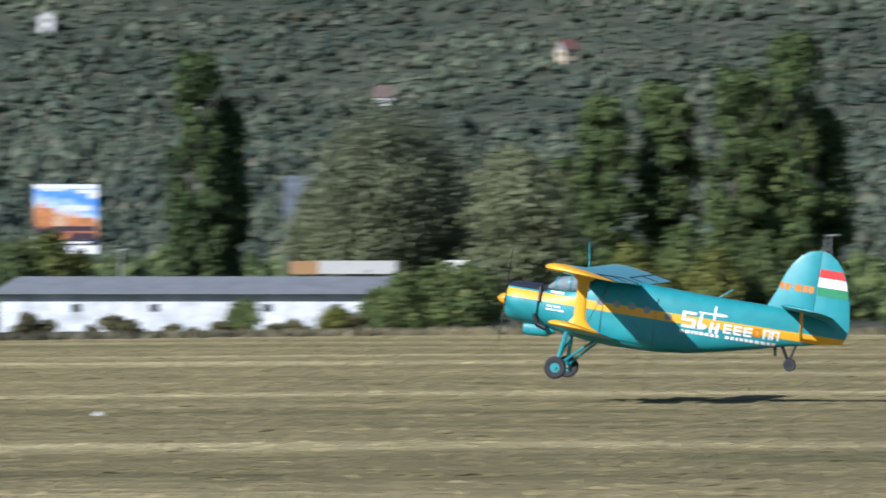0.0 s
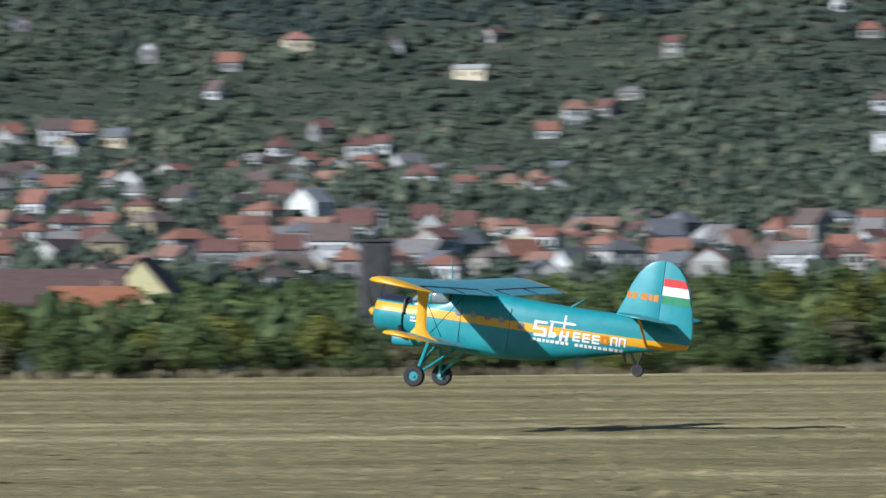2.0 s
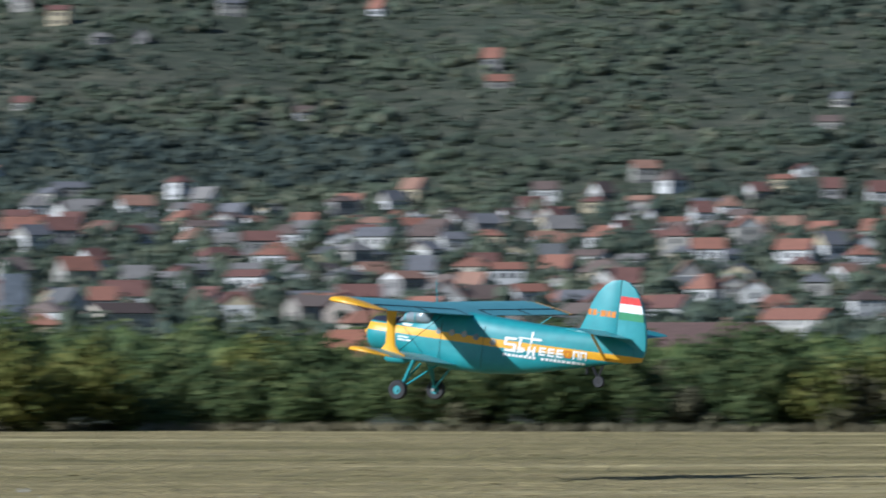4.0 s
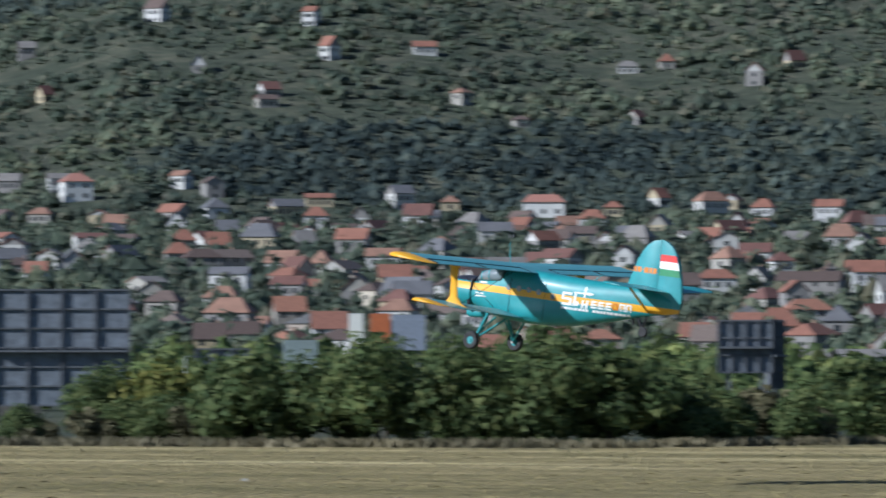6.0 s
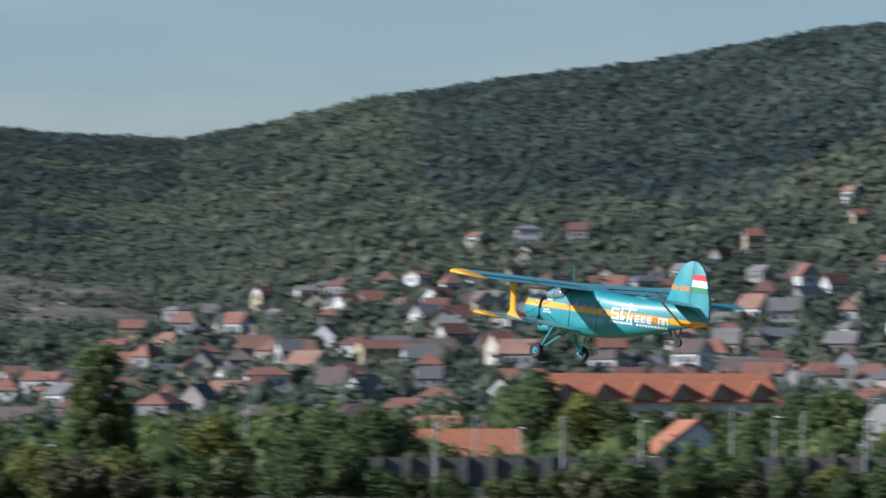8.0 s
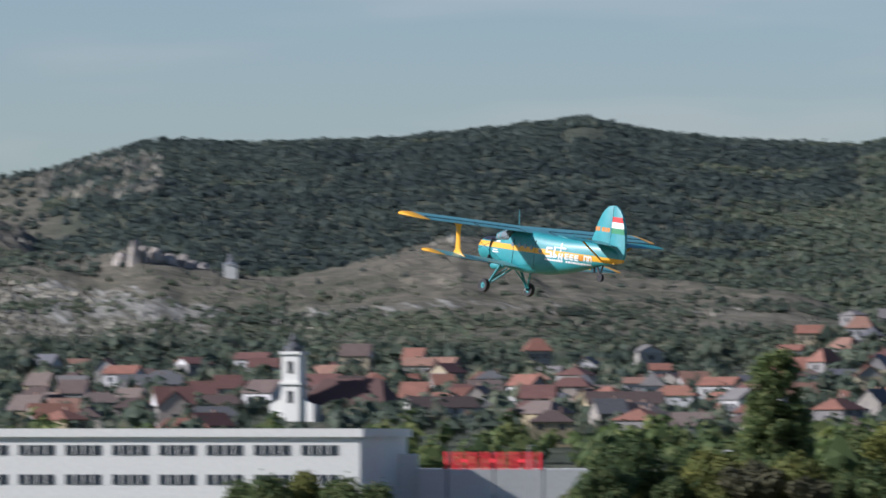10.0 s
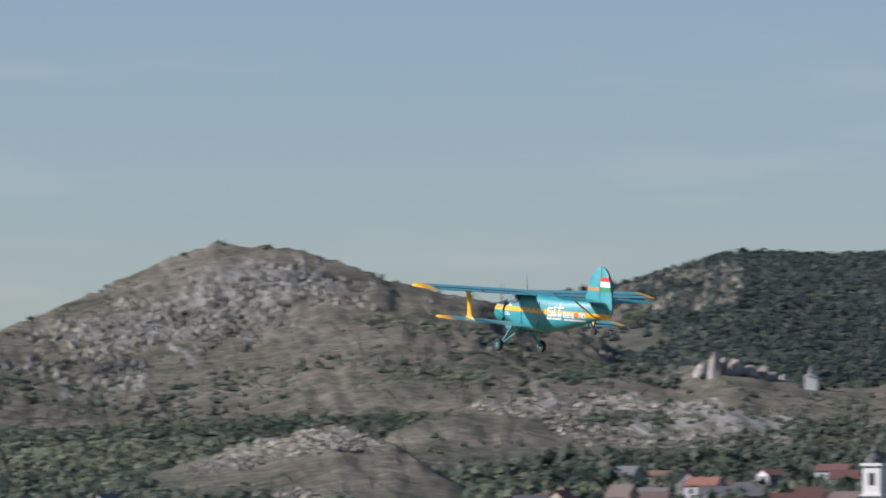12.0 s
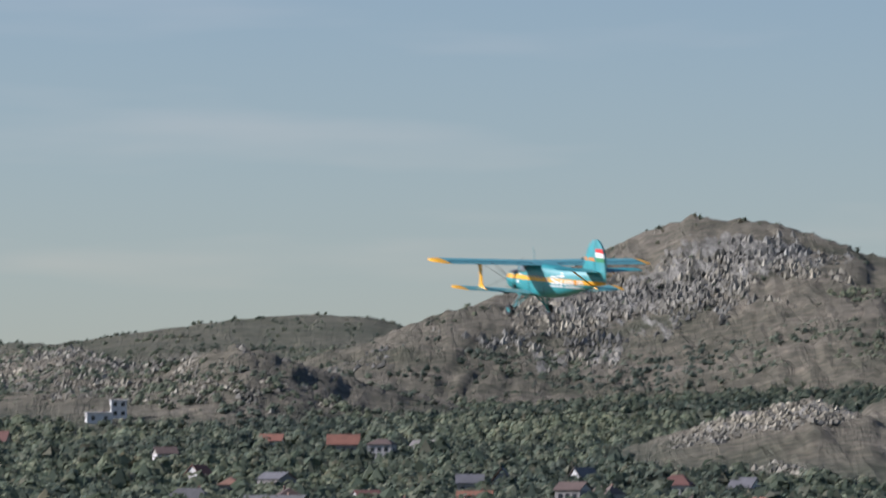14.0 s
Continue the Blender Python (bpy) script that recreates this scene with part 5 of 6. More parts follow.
def works_hall():
    """White flat-roofed hall with a strip of windows, across the road."""
    root = new("works_hall")
    root.matrix_world = facing(9900, 780, -16) @ Matrix.Scale(1.39, 4)
    g = root.matrix_world.translation.z
    top = (5.0 - g) / 1.39
    bm = bmesh.new()
    box(bm, -22, 21.5, 0, 16, -1, top)
    part("wall", bm, M_WHITE, root)
    bm = bmesh.new()
    box(bm, -22.3, 21.8, -0.3, 16.3, top - 0.55, top + 0.12)
    part("parapet", bm, M_WHITE, root)
    for k in range(22):
        x, top_k = -20.6 + (k % 11) * 3.9, top - 2.35 * (k // 11)
        bm = bmesh.new()
        box(bm, x - 1.7, x + 1.3, -0.04, 0.1, top_k - 2.0, top_k - 1.2)
        w = part("window", bm, M_GLASS, root)
        for j in range(1, 4):
            bm = bmesh.new()
            box(bm, x - 1.7 + j * 0.75 - 0.05, x - 1.7 + j * 0.75 + 0.05, -0.09, -0.045, top_k - 2.0, top_k - 1.2)
            part("mullion", bm, M_WHITE, w)
    tagged(root, "white flat-roofed hall with two strips of dark windows", "building")
    root = new("roof_sign")
    root.matrix_world = facing(9208, 780, -20) @ Matrix.Scale(1.39, 4)
    g = root.matrix_world.translation.z
    z0, z1 = (0.6 - g) / 1.39, (2.6 - g) / 1.39
    for k in range(7):
        x = -3.9 + k * 1.22
        bm = bmesh.new()
        for bar in ((0, 0.22, 0, 1), (0.68, 0.9, 0, 1), (0.22, 0.68, 0.4, 0.6))[:2 + k % 2]:
            box(bm, x + bar[0], x + bar[1], -0.1, 0.1, z0 + (z1 - z0) * bar[2], z0 + (z1 - z0) * bar[3])
        part("letter_bar", bm, M_REDSIGN, root)
    bm = bmesh.new()
    for z in (z0 + 0.3, z1 - 0.3):
        box(bm, -4.0, 4.6, 0.12, 0.2, z - 0.04, z + 0.04)
    for x in (-3.8, 0.2, 4.4):
        box(bm, x - 0.06, x + 0.06, 0.21, 0.33, -0.2 , z1)
    part("rack", bm, M_STEEL, root)
    tagged(root, "row of red sign bars on a rooftop rack", "sign")
    root = new("sign_house")
    root.matrix_world = facing(9205, 789, 0) @ Matrix.Scale(1.39, 4)
    bm = bmesh.new()
    box(bm, -6, 8, 0, 10, -1, z0 - 0.02)
    part("wall", bm, M_WHITE, root)
    bm = bmesh.new()
    box(bm, -8.4, -6.02, 0.5, 6, -1, z0 + 1.2)
    part("stair_tower", bm, M_WHITE, root)
    tagged(root, "white flat-roofed shop building carrying a red sign", "building")


works_hall()


def church():
    root = new("church")
    root.matrix_world = facing(9556, 1420, -22)
    root.location.z = 5.5
    bm = bmesh.new()
    box(bm, -1.9, 1.9, -1.9, 1.9, 0, 15.5)
    box(bm, -2.3, 2.3, -2.3, 2.3, 9.2, 9.7)
    box(bm, -2.3, 2.3, -2.3, 2.3, 15.3, 15.9)
    part("tower", bm, M_WHITE, root, "white plastered baroque tower")
    bm = bmesh.new()
    prof = [(2.1, 15.9), (2.0, 16.8), (1.2, 17.4), (0.8, 17.9), (0.95, 18.4), (0.5, 19.0), (0.08, 19.9), (0.05, 21.0)]
    rings = [[bm.verts.new((r * math.cos(a * math.pi / 5), r * math.sin(a * math.pi / 5), z)) for a in range(10)] for r, z in prof]
    for a, b in zip(rings, rings[1:]):
        for i in range(10):
            bm.faces.new((a[i], a[(i + 1) % 10], b[(i + 1) % 10], b[i]))
    part("spire", bm, plain("dark_copper", (0.08, 0.085, 0.085), 0.6), root, "dark onion spire")
    bm = bmesh.new()
    box(bm, -4.8, 4.8, -1.2, 3, 0, 5.2)
    vs = [bm.verts.new(p) for p in ((-4.8, -1.2, 5.2), (-2.6, -1.2, 6.2), (-1.9, -1.2, 9.0), (1.9, -1.2, 9.0), (2.6, -1.2, 6.2), (4.8, -1.2, 5.2))]
    vb = [bm.verts.new((v.co.x, -0.4, v.co.z)) for v in vs]
    bm.faces.new(vs)
    bm.faces.new(vb[::-1])
    for i in range(6):
        bm.faces.new((vs[i], vb[i], vb[(i + 1) % 6], vs[(i + 1) % 6]))
    part("gable_front", bm, M_WHITE, root)
    for z in (5.5, 11.5):
        bm = bmesh.new()
        box(bm, -0.55, 0.55, -2.02, -1.8, z, z + 2.4)
        part("window", bm, M_PANE, root)
    bm = bmesh.new()
    box(bm, 1.0, 18, 3, 13, 0, 5.0)
    part("nave", bm, M_PLASTER, root)
    bm = bmesh.new()
    prism(bm, 18, 11, 5.0, 5.5, 3.0)
    bmesh.ops.translate(bm, vec=(9.6, 8, 0), verts=bm.verts)
    part("nave_roof", bm, plain("brown_tiles", (0.085, 0.045, 0.038), 0.85), root)
    tagged(root, "white baroque church with a brown-tiled nave", "church")


church()


def chapel():
    root = new("hilltop_chapel")
    p, _ = spot(9668, 2240)
    root.matrix_world = pose(p.x, p.y, p.z + 0.5, 0, 0, 40)
    bm = bmesh.new()
    box(bm, -2, 2, -2, 2, -2, 3.6)
    part("wall", bm, M_WHITE, root)
    bm = bmesh.new()
    rings = [[bm.verts.new((r * math.cos(a * math.pi / 4), r * math.sin(a * math.pi / 4), z)) for a in range(8)] for r, z in [(2.6, 3.6), (1.0, 4.6), (0.7, 5.6), (0.06, 7.6)]]
    for a, b in zip(rings, rings[1:]):
        for i in range(8):
            bm.faces.new((a[i], a[(i + 1) % 8], b[(i + 1) % 8], b[i]))
    part("turret", bm, M_FELT, root)
    tagged(root, "small white hilltop chapel with a pointed turret", "chapel")


chapel()


M_RUIN = leafy("pale_masonry", [(0.0, (0.30, 0.245, 0.20)), (0.5, (0.40, 0.335, 0.275)), (1.0, (0.52, 0.45, 0.38))], "island", 0.0)


def pinnacle(q, r, w, h, seed):
    rnd = random.Random(seed)
    bm = bmesh.new()
    bmesh.ops.create_icosphere(bm, subdivisions=2, radius=1.0)
    for v in bm.verts:
        k = rnd.uniform(0.75, 1.2)
        v.co = Vector((v.co.x * w * k, v.co.y * w * k, v.co.z * h * rnd.uniform(0.85, 1.1)))
    ob = part("rock_pinnacle", bm, M_RUIN, None)
    p, _ = spot(q, r)
    ob.matrix_world = pose(p.x, p.y, p.z, 0, rnd.uniform(-8, 8), rnd.uniform(0, 180))
    tagged(ob, "weathered pinkish rock pinnacle on the bare ridge", "rock", "rock pinnacles")


for k, (q, w, h) in enumerate([(9838, 2.2, 7.5), (9822, 2.0, 5.0), (9800, 2.6, 4.2), (9775, 3.0, 3.4), (9752, 2.2, 4.2), (9735, 2.4, 3.2), (9860, 3.2, 3.2), (9715, 2.0, 2.8)]):
    pinnacle(q, 2235 + 3 * k, w, h, k)


M_MARKER = plain("weathered_plastic", (0.42, 0.41, 0.38), 0.6)


def marker(q, r, w):
    bm = bmesh.new()
    box(bm, -w / 2, w / 2, -0.2, 0.2, 0.0, 0.08)
    box(bm, -w / 4, w / 4, -0.15, 0.15, 0.08, 0.14)
    ob = part("runway_marker", bm, M_MARKER, None)
    ob.matrix_world = facing(q, r)
    tagged(ob, "small white plastic runway marker on dry grass", "marker", "runway markers")


for q, r, w in [(611, 230, 0.36), (5243, 306, 0.22), (4995, 264, 0.22), (6695, 326, 0.25), (2990, 216, 0.34)]:
    marker(q, r, w)

# ---- the biplane: x forward, y to its left, z up ----
def teal_paint(name, stripe=False, dark=(0.020, 0.215, 0.235), light=(0.032, 0.275, 0.295)):
    m, n, l, b = material(name, 0.48)
    b.inputs["Coat Weight"].default_value = 0.08
    b.inputs["Coat Roughness"].default_value = 0.2
    c = n.new("ShaderNodeTexCoord").outputs["Object"]
    f = noise_node(n, l, c, 1.6, 6.0, 0.6)
    r = ramp(n, [(0.3, dark), (0.7, light)])
    l.new(f, r.inputs[0])
    out = r.outputs[0]
    if stripe:
        s = n.new("ShaderNodeSeparateXYZ")
        l.new(c, s.inputs[0])
        band = maths(n, l, "MULTIPLY", maths(n, l, "GREATER_THAN", s.outputs[2], 0.43), maths(n, l, "LESS_THAN", s.outputs[2], 0.74))
        out = mixed(n, l, band, out, YELLOW)
        # black panel over the top of the cowling
        dark_finish = maths(n, l, "MULTIPLY", maths(n, l, "GREATER_THAN", s.outputs[2], 0.80), maths(n, l, "GREATER_THAN", s.outputs[0], 1.0))
        out = mixed(n, l, dark_finish, out, (0.022, 0.024, 0.035))
    l.new(out, b.inputs["Base Color"])
    return m


YELLOW = (0.72, 0.36, 0.012)
M_TEAL = teal_paint("teal_paint")
# wings take a paler teal: the sky's sheen is put into the colour
M_WING = teal_paint("sky_sheen_teal", False, (0.075, 0.270, 0.300), (0.115, 0.350, 0.380))
M_LIVERY = teal_paint("teal_paint_yellow_stripe", True)
M_YELLOW = plain("yellow_paint", YELLOW, 0.4, 0, 2, 0.08)
M_LETTER = plain("white_letter_paint", (0.80, 0.80, 0.78), 0.45, 0, 3, 0.04)
M_ORANGE = plain("orange_letter_paint", (0.62, 0.20, 0.015), 0.45)
M_RED = plain("flag_red", (0.62, 0.035, 0.03), 0.45)
M_GREEN = plain("flag_green", (0.03, 0.22, 0.09), 0.45)
M_RUBBER = plain("tyre_rubber", (0.022, 0.022, 0.024), 0.8)
M_BLACK = plain("black_metal", (0.02, 0.02, 0.022), 0.5, 0.4)
M_METAL = plain("bare_metal", (0.35, 0.34, 0.32), 0.4, 0.8)
M_CANOPY = plain("cockpit_glass", (0.20, 0.24, 0.26), 0.08, 0.0)


M_BLADE = plain("spinning_blade", (0.05, 0.05, 0.05), 0.5)
M_BLADE.node_tree.nodes["Principled BSDF"].inputs["Alpha"].default_value = 0.30


def loft(bm, stations, n=28):
    """stations: x, bottom, top, half width, squareness."""
    rings = []
    for x, zb, zt, hw, e in stations:
        zc, hz = (zb + zt) / 2, (zt - zb) / 2
        ring = []
        for k in range(n):
            a = 2 * math.pi * k / n
            c, s = math.cos(a), math.sin(a)
            ring.append(bm.verts.new((x, math.copysign(abs(c) ** (2 / e), c) * hw, zc + math.copysign(abs(s) ** (2 / e), s) * hz)))
        rings.append(ring)
    for a, b in zip(rings, rings[1:]):
        for k in range(n):
            bm.faces.new((a[k], a[(k + 1) % n], b[(k + 1) % n], b[k]))
    bm.faces.new(rings[0])
    bm.faces.new(rings[-1][::-1])


FOIL = [(0.0, 0.0), (0.03, 0.045), (0.12, 0.078), (0.3, 0.095), (0.6, 0.066), (1.0, 0.006), (1.0, -0.006), (0.6, -0.018), (0.3, -0.026), (0.1, -0.028), (0.02, -0.018)]


def wing(bm, sections):
    """sections: y, leading x, trailing x, z, thickness factor."""
    rings = []
    for y, xl, xt, z, th in sections:
        c = xl - xt
        rings.append([bm.verts.new((xl - u * c, y, z + v * 2.4 * th + 0.055 * (0.35 - u) * c)) for u, v in FOIL])
    n = len(FOIL)
    for a, b in zip(rings, rings[1:]):
        for k in range(n):
            bm.faces.new((a[k], a[(k + 1) % n], b[(k + 1) % n], b[k]))
    bm.faces.new(rings[0])
    bm.faces.new(rings[-1][::-1])


def rod(bm, a, b, r, r2=None, seg=8):
    a, b = Vector(a), Vector(b)
    d = b - a
    bmesh.ops.create_cone(bm, cap_ends=True, segments=seg, radius1=r, radius2=r if r2 is None else r2, depth=d.length,
                          matrix=Matrix.Translation((a + b) / 2) @ d.to_track_quat("Z", "Y").to_matrix().to_4x4())


def plate(bm, outline, thick):
    """An upright plate in the x-z plane, thinner at its rim."""
    n = len(outline)
    cx, cz = sum(p[0] for p in outline) / n, sum(p[1] for p in outline) / n
    loops = []
    for y, k in ((-thick * 0.35, 1.0), (-thick / 2, 0.86), (thick / 2, 0.86), (thick * 0.35, 1.0)):
        loops.append([bm.verts.new((cx + (x - cx) * k, y, cz + (z - cz) * k)) for x, z in outline])
    a, b, c, d = loops
    for p, q in ((d, a), (a, b), (c, d)):
        for k in range(n):
            bm.faces.new((p[k], p[(k + 1) % n], q[(k + 1) % n], q[k]))
    bm.faces.new(b)
    bm.faces.new(c[::-1])


def wheel_mesh(root, name, place, radius, width, rim):
    hub = new(name)
    hub.parent = root
    hub.location = place
    bm = bmesh.new()
    prof = [(0.43, 0.40), (0.72, 0.5), (0.9, 0.46), (0.98, 0.28), (1.0, 0.0), (0.98, -0.28), (0.9, -0.46), (0.72, -0.5), (0.43, -0.40)]
    rings = [[bm.verts.new((radius * u * math.cos(a * math.pi / 12), v * width, radius * u * math.sin(a * math.pi / 12))) for a in range(24)] for u, v in prof]
    for a, b in zip(rings, rings[1:] + rings[:1]):
        for i in range(24):
            bm.faces.new((a[i], a[(i + 1) % 24], b[(i + 1) % 24], b[i]))
    part("tyre", bm, M_RUBBER, hub, "black rubber tyre", True)
    bm = bmesh.new()
    bmesh.ops.create_cone(bm, cap_ends=True, segments=20, radius1=radius * 0.44, radius2=radius * 0.44, depth=width * 0.75, matrix=Matrix.Rotation(math.pi / 2, 4, "X"))
    bmesh.ops.create_cone(bm, cap_ends=True, segments=12, radius1=radius * 0.18, radius2=radius * 0.18, depth=width * 1.1, matrix=Matrix.Rotation(math.pi / 2, 4, "X"))
    part("rim", bm, rim, hub, "wheel rim", True)
    return hub


BODY = [(2.46, -0.26, 0.86, 0.56, 2.0), (2.36, -0.36, 0.96, 0.66, 2.0), (2.0, -0.42, 1.02, 0.72, 2.0), (1.3, -0.44, 1.04, 0.74, 2.0), (1.22, -0.40, 1.0, 0.70, 2.1), (0.9, -0.46, 1.02, 0.74, 2.2),
        (0.3, -0.60, 1.12, 0.84, 2.6), (-0.6, -0.73, 1.55, 0.90, 3.2), (-1.6, -0.78, 1.66, 0.92, 3.6), (-3.0, -0.74, 1.60, 0.92, 3.6), (-4.2, -0.60, 1.56, 0.86, 3.2), (-5.4, -0.36, 1.54, 0.72, 2.8),
        (-6.6, -0.08, 1.55, 0.54, 2.5), (-7.8, 0.22, 1.50, 0.34, 2.3), (-8.8, 0.42, 1.36, 0.20, 2.0), (-9.3, 0.52, 1.2, 0.12, 2.0)]


def side_at(x, z):
    """Half width of the body at a point of its side."""
    st = BODY[::-1]
    xs = [s[0] for s in st]
    zb, zt, hw, e = (float(np.interp(x, xs, [s[k] for s in st])) for k in (1, 2, 3, 4))
    u = min(0.999, abs((z - (zb + zt) / 2) / ((zt - zb) / 2)))
    return hw * (1 - u ** e) ** (1 / e)


def decal(name, bars, mat, root, label):
    """Flat painted bars that hug both sides of the body. bars: x0, x1, z0, z1, slant."""
    for side in (1, -1):
        for x0, x1, z0, z1, sl in bars:
            bm = bmesh.new()
            nx, nz = 4, 4
            grid = []
            for i in range(nx + 1):
                for j in range(nz + 1):
                    z = z0 + (z1 - z0) * j / nz
                    x = x0 + (x1 - x0) * i / nx - sl * (z - z0)
                    grid.append(bm.verts.new((x, side * (side_at(x, z) + 0.018), z)))
            for i in range(nx):
                for j in range(nz):
                    k = i * (nz + 1) + j
                    bm.faces.new((grid[k], grid[k + 1], grid[k + nz + 2], grid[k + nz + 1]))
            part(name, bm, mat, root, label)


def biplane():
    root = new("biplane")
    bm = bmesh.new()
    loft(bm, BODY[4:])
    body = part("fuselage", bm, M_LIVERY, root, "teal fuselage with a yellow stripe", True)
    bm = bmesh.new()
    loft(bm, BODY[:4])
    cowl = part("cowling", bm, M_LIVERY, root, "round engine cowling with a black top", True)
    bm = bmesh.new()
    bmesh.ops.create_cone(bm, cap_ends=True, segments=24, radius1=0.5, radius2=0.5, depth=0.05, matrix=Matrix.Translation((2.475, 0, 0.3)) @ Matrix.Rotation(math.pi / 2, 4, "Y"))
    part("intake_face", bm, M_BLACK, cowl)
    bm = bmesh.new()
    loft(bm, [(1.75, -0.80, -0.42, 0.16, 2.2), (1.6, -0.86, -0.36, 0.2, 2.4), (0.9, -0.82, -0.36, 0.2, 2.4), (0.6, -0.66, -0.4, 0.12, 2)], 14)
    part("oil_cooler", bm, M_TEAL, cowl, smooth=True)
    bm = bmesh.new()
    rod(bm, (1.35, 0.62, -0.1), (1.15, 0.86, -0.42), 0.09)
    rod(bm, (1.15, 0.86, -0.42), (0.85, 0.9, -0.5), 0.09)
    part("exhaust_pipe", bm, M_BLACK, cowl)
    for s in (1, -1):
        bm = bmesh.new()
        rod(bm, (1.28, s * 0.60, 0.93), (1.24, s * 0.755, 0.40), 0.05)
        part("cowl_latch", bm, M_BLACK, cowl)
    # cockpit
    bm = bmesh.new()
    loft(bm, [(1.0, 0.85, 1.06, 0.60, 2.4), (0.72, 0.86, 1.36, 0.76, 2.6), (0.2, 0.86, 1.54, 0.92, 3.0), (-0.35, 0.86, 1.56, 0.95, 3.2), (-0.5, 0.9, 1.54, 0.88, 3.2)], 24)
    cab = part("canopy", bm, M_CANOPY, root, "bulged cockpit glazing", True)
    for x in (0.72, 0.2, -0.2):
        bm = bmesh.new()
        w, t = (0.77, 1.37) if x > 0.5 else (0.94, 1.55)
        loft(bm, [(x + 0.03, 0.85, t + 0.015, w, 2.8), (x - 0.03, 0.85, t + 0.015, w, 2.8)], 24)
        part("canopy_frame", bm, M_TEAL, cab)
    bm = bmesh.new()
    box(bm, -0.5, 0.55, -0.6, 0.6, 1.52, 1.60)
    part("canopy_roof", bm, M_TEAL, cab)
    # wings
    for s in (1, -1):
        bm = bmesh.new()
        wing(bm, [(0.0, 0.16, -2.28, 1.62, 1.0), (s * 4.5, 0.18, -2.28, 1.70, 1.0), (s * 8.35, 0.20, -2.28, 1.76, 1.0)])
        w = part("upper_wing", bm, M_WING, root, smooth=True)
        bm = bmesh.new()
        wing(bm, [(s * 8.35, 0.205, -2.285, 1.76, 1.01), (s * 8.75, 0.14, -2.22, 1.765, 0.9), (s * 8.98, -0.12, -1.95, 1.77, 0.65), (s * 9.09, -0.6, -1.5, 1.77, 0.3)])
        part("wing_tip", bm, M_YELLOW, w, "yellow wing tip", True)
        for y0, y1 in ((1.1, 4.6), (4.7, 8.25)):
            bm = bmesh.new()
            for yy in (y0, y1):
                rod(bm, (-1.62, s * yy, 1.62 + 0.017 * yy + 0.07), (-2.24, s * yy, 1.62 + 0.017 * yy - 0.055), 0.012, seg=5)
            rod(bm, (-1.62, s * y0, 1.62 + 0.017 * y0 + 0.07), (-1.62, s * y1, 1.62 + 0.017 * y1 + 0.07), 0.02, seg=5)
            part("flap_hinge", bm, M_BLACK, w)
        bm = bmesh.new()
        wing(bm, [(s * 0.6, 0.05, -1.82, -0.48, 0.8), (s * 4.0, 0.05, -1.82, -0.30, 0.8), (s * 6.5, 0.05, -1.82, -0.17, 0.8)])
        w = part("lower_wing", bm, M_WING, root, smooth=True)
        bm = bmesh.new()
        wing(bm, [(s * 6.5, 0.055, -1.825, -0.17, 0.81), (s * 6.85, 0.0, -1.76, -0.15, 0.7), (s * 7.05, -0.25, -1.5, -0.14, 0.5), (s * 7.12, -0.6, -1.2, -0.135, 0.25)])
        part("wing_tip", bm, M_YELLOW, w, "yellow wing tip", True)
        # interplane strut, flared at both ends
        bm = bmesh.new()
        rings = []
        for z, xa, xb, th in [(-0.24, -0.02, -1.54, 0.10), (-0.10, -0.37, -1.22, 0.085), (0.16, -0.58, -1.02, 0.07), (0.9, -0.60, -0.96, 0.06), (1.45, -0.54, -0.98, 0.07), (1.72, -0.22, -1.32, 0.09)]:
            y = s * (4.8 + 0.1 * z)
            c, a = (xa + xb) / 2, (xa - xb) / 2
            rings.append([bm.verts.new((c + a * math.cos(k * math.pi / 6), y + th * math.sin(k * math.pi / 6), z)) for k in range(12)])
        for a, b in zip(rings, rings[1:]):
            for k in range(12):
                bm.faces.new((a[k], a[(k + 1) % 12], b[(k + 1) % 12], b[k]))
        bm.faces.new(rings[0])
        bm.faces.new(rings[-1][::-1])
        part("wing_strut", bm, M_YELLOW, root, "yellow interplane strut", True)
        for a, b in (((-0.6, s * 4.8, 1.66), (-0.5, s * 0.92, -0.42)), ((-1.0, s * 4.7, -0.2), (-1.2, s * 0.9, 1.55))):
            bm = bmesh.new()
            rod(bm, a, b, 0.012, seg=5)
            part("bracing_wire", bm, M_BLACK, root)
        # tailplane with its strut
        bm = bmesh.new()
        wing(bm, [(s * 0.15, -7.35, -9.15, 1.50, 0.55), (s * 2.6, -7.5, -9.15, 1.60, 0.5), (s * 3.4, -7.75, -9.1, 1.63, 0.4), (s * 3.62, -8.3, -8.9, 1.635, 0.2)])
        part("tailplane", bm, M_TEAL, root, smooth=True)
        bm = bmesh.new()
        rod(bm, (-8.2, s * 1.9, 1.52), (-8.15, s * 0.25, 0.50), 0.055)
        part("tail_strut", bm, M_YELLOW, root, "yellow tailplane strut")
        # main gear
        bm = bmesh.new()
        rod(bm, (0.10, s * 0.75, -0.55), (0.18, s * 1.52, -1.78), 0.085, 0.07)
        leg = part("gear_leg", bm, M_TEAL, root)
        bm = bmesh.new()
        rod(bm, (-0.95, s * 0.72, -0.65), (0.12, s * 1.48, -1.70), 0.05)
        rod(bm, (0.14, s * 1.30, -1.45), (0.0, s * 0.3, -0.70), 0.045)
        part("gear_brace", bm, M_TEAL, leg)
        bm = bmesh.new()
        rod(bm, (0.18, s * 1.40, -1.80), (0.18, s * 1.84, -1.80), 0.06)
        part("axle", bm, M_METAL, leg)
        wheel_mesh(root, "main_wheel", (0.18, s * 1.72, -1.80), 0.40, 0.28, M_TEAL)
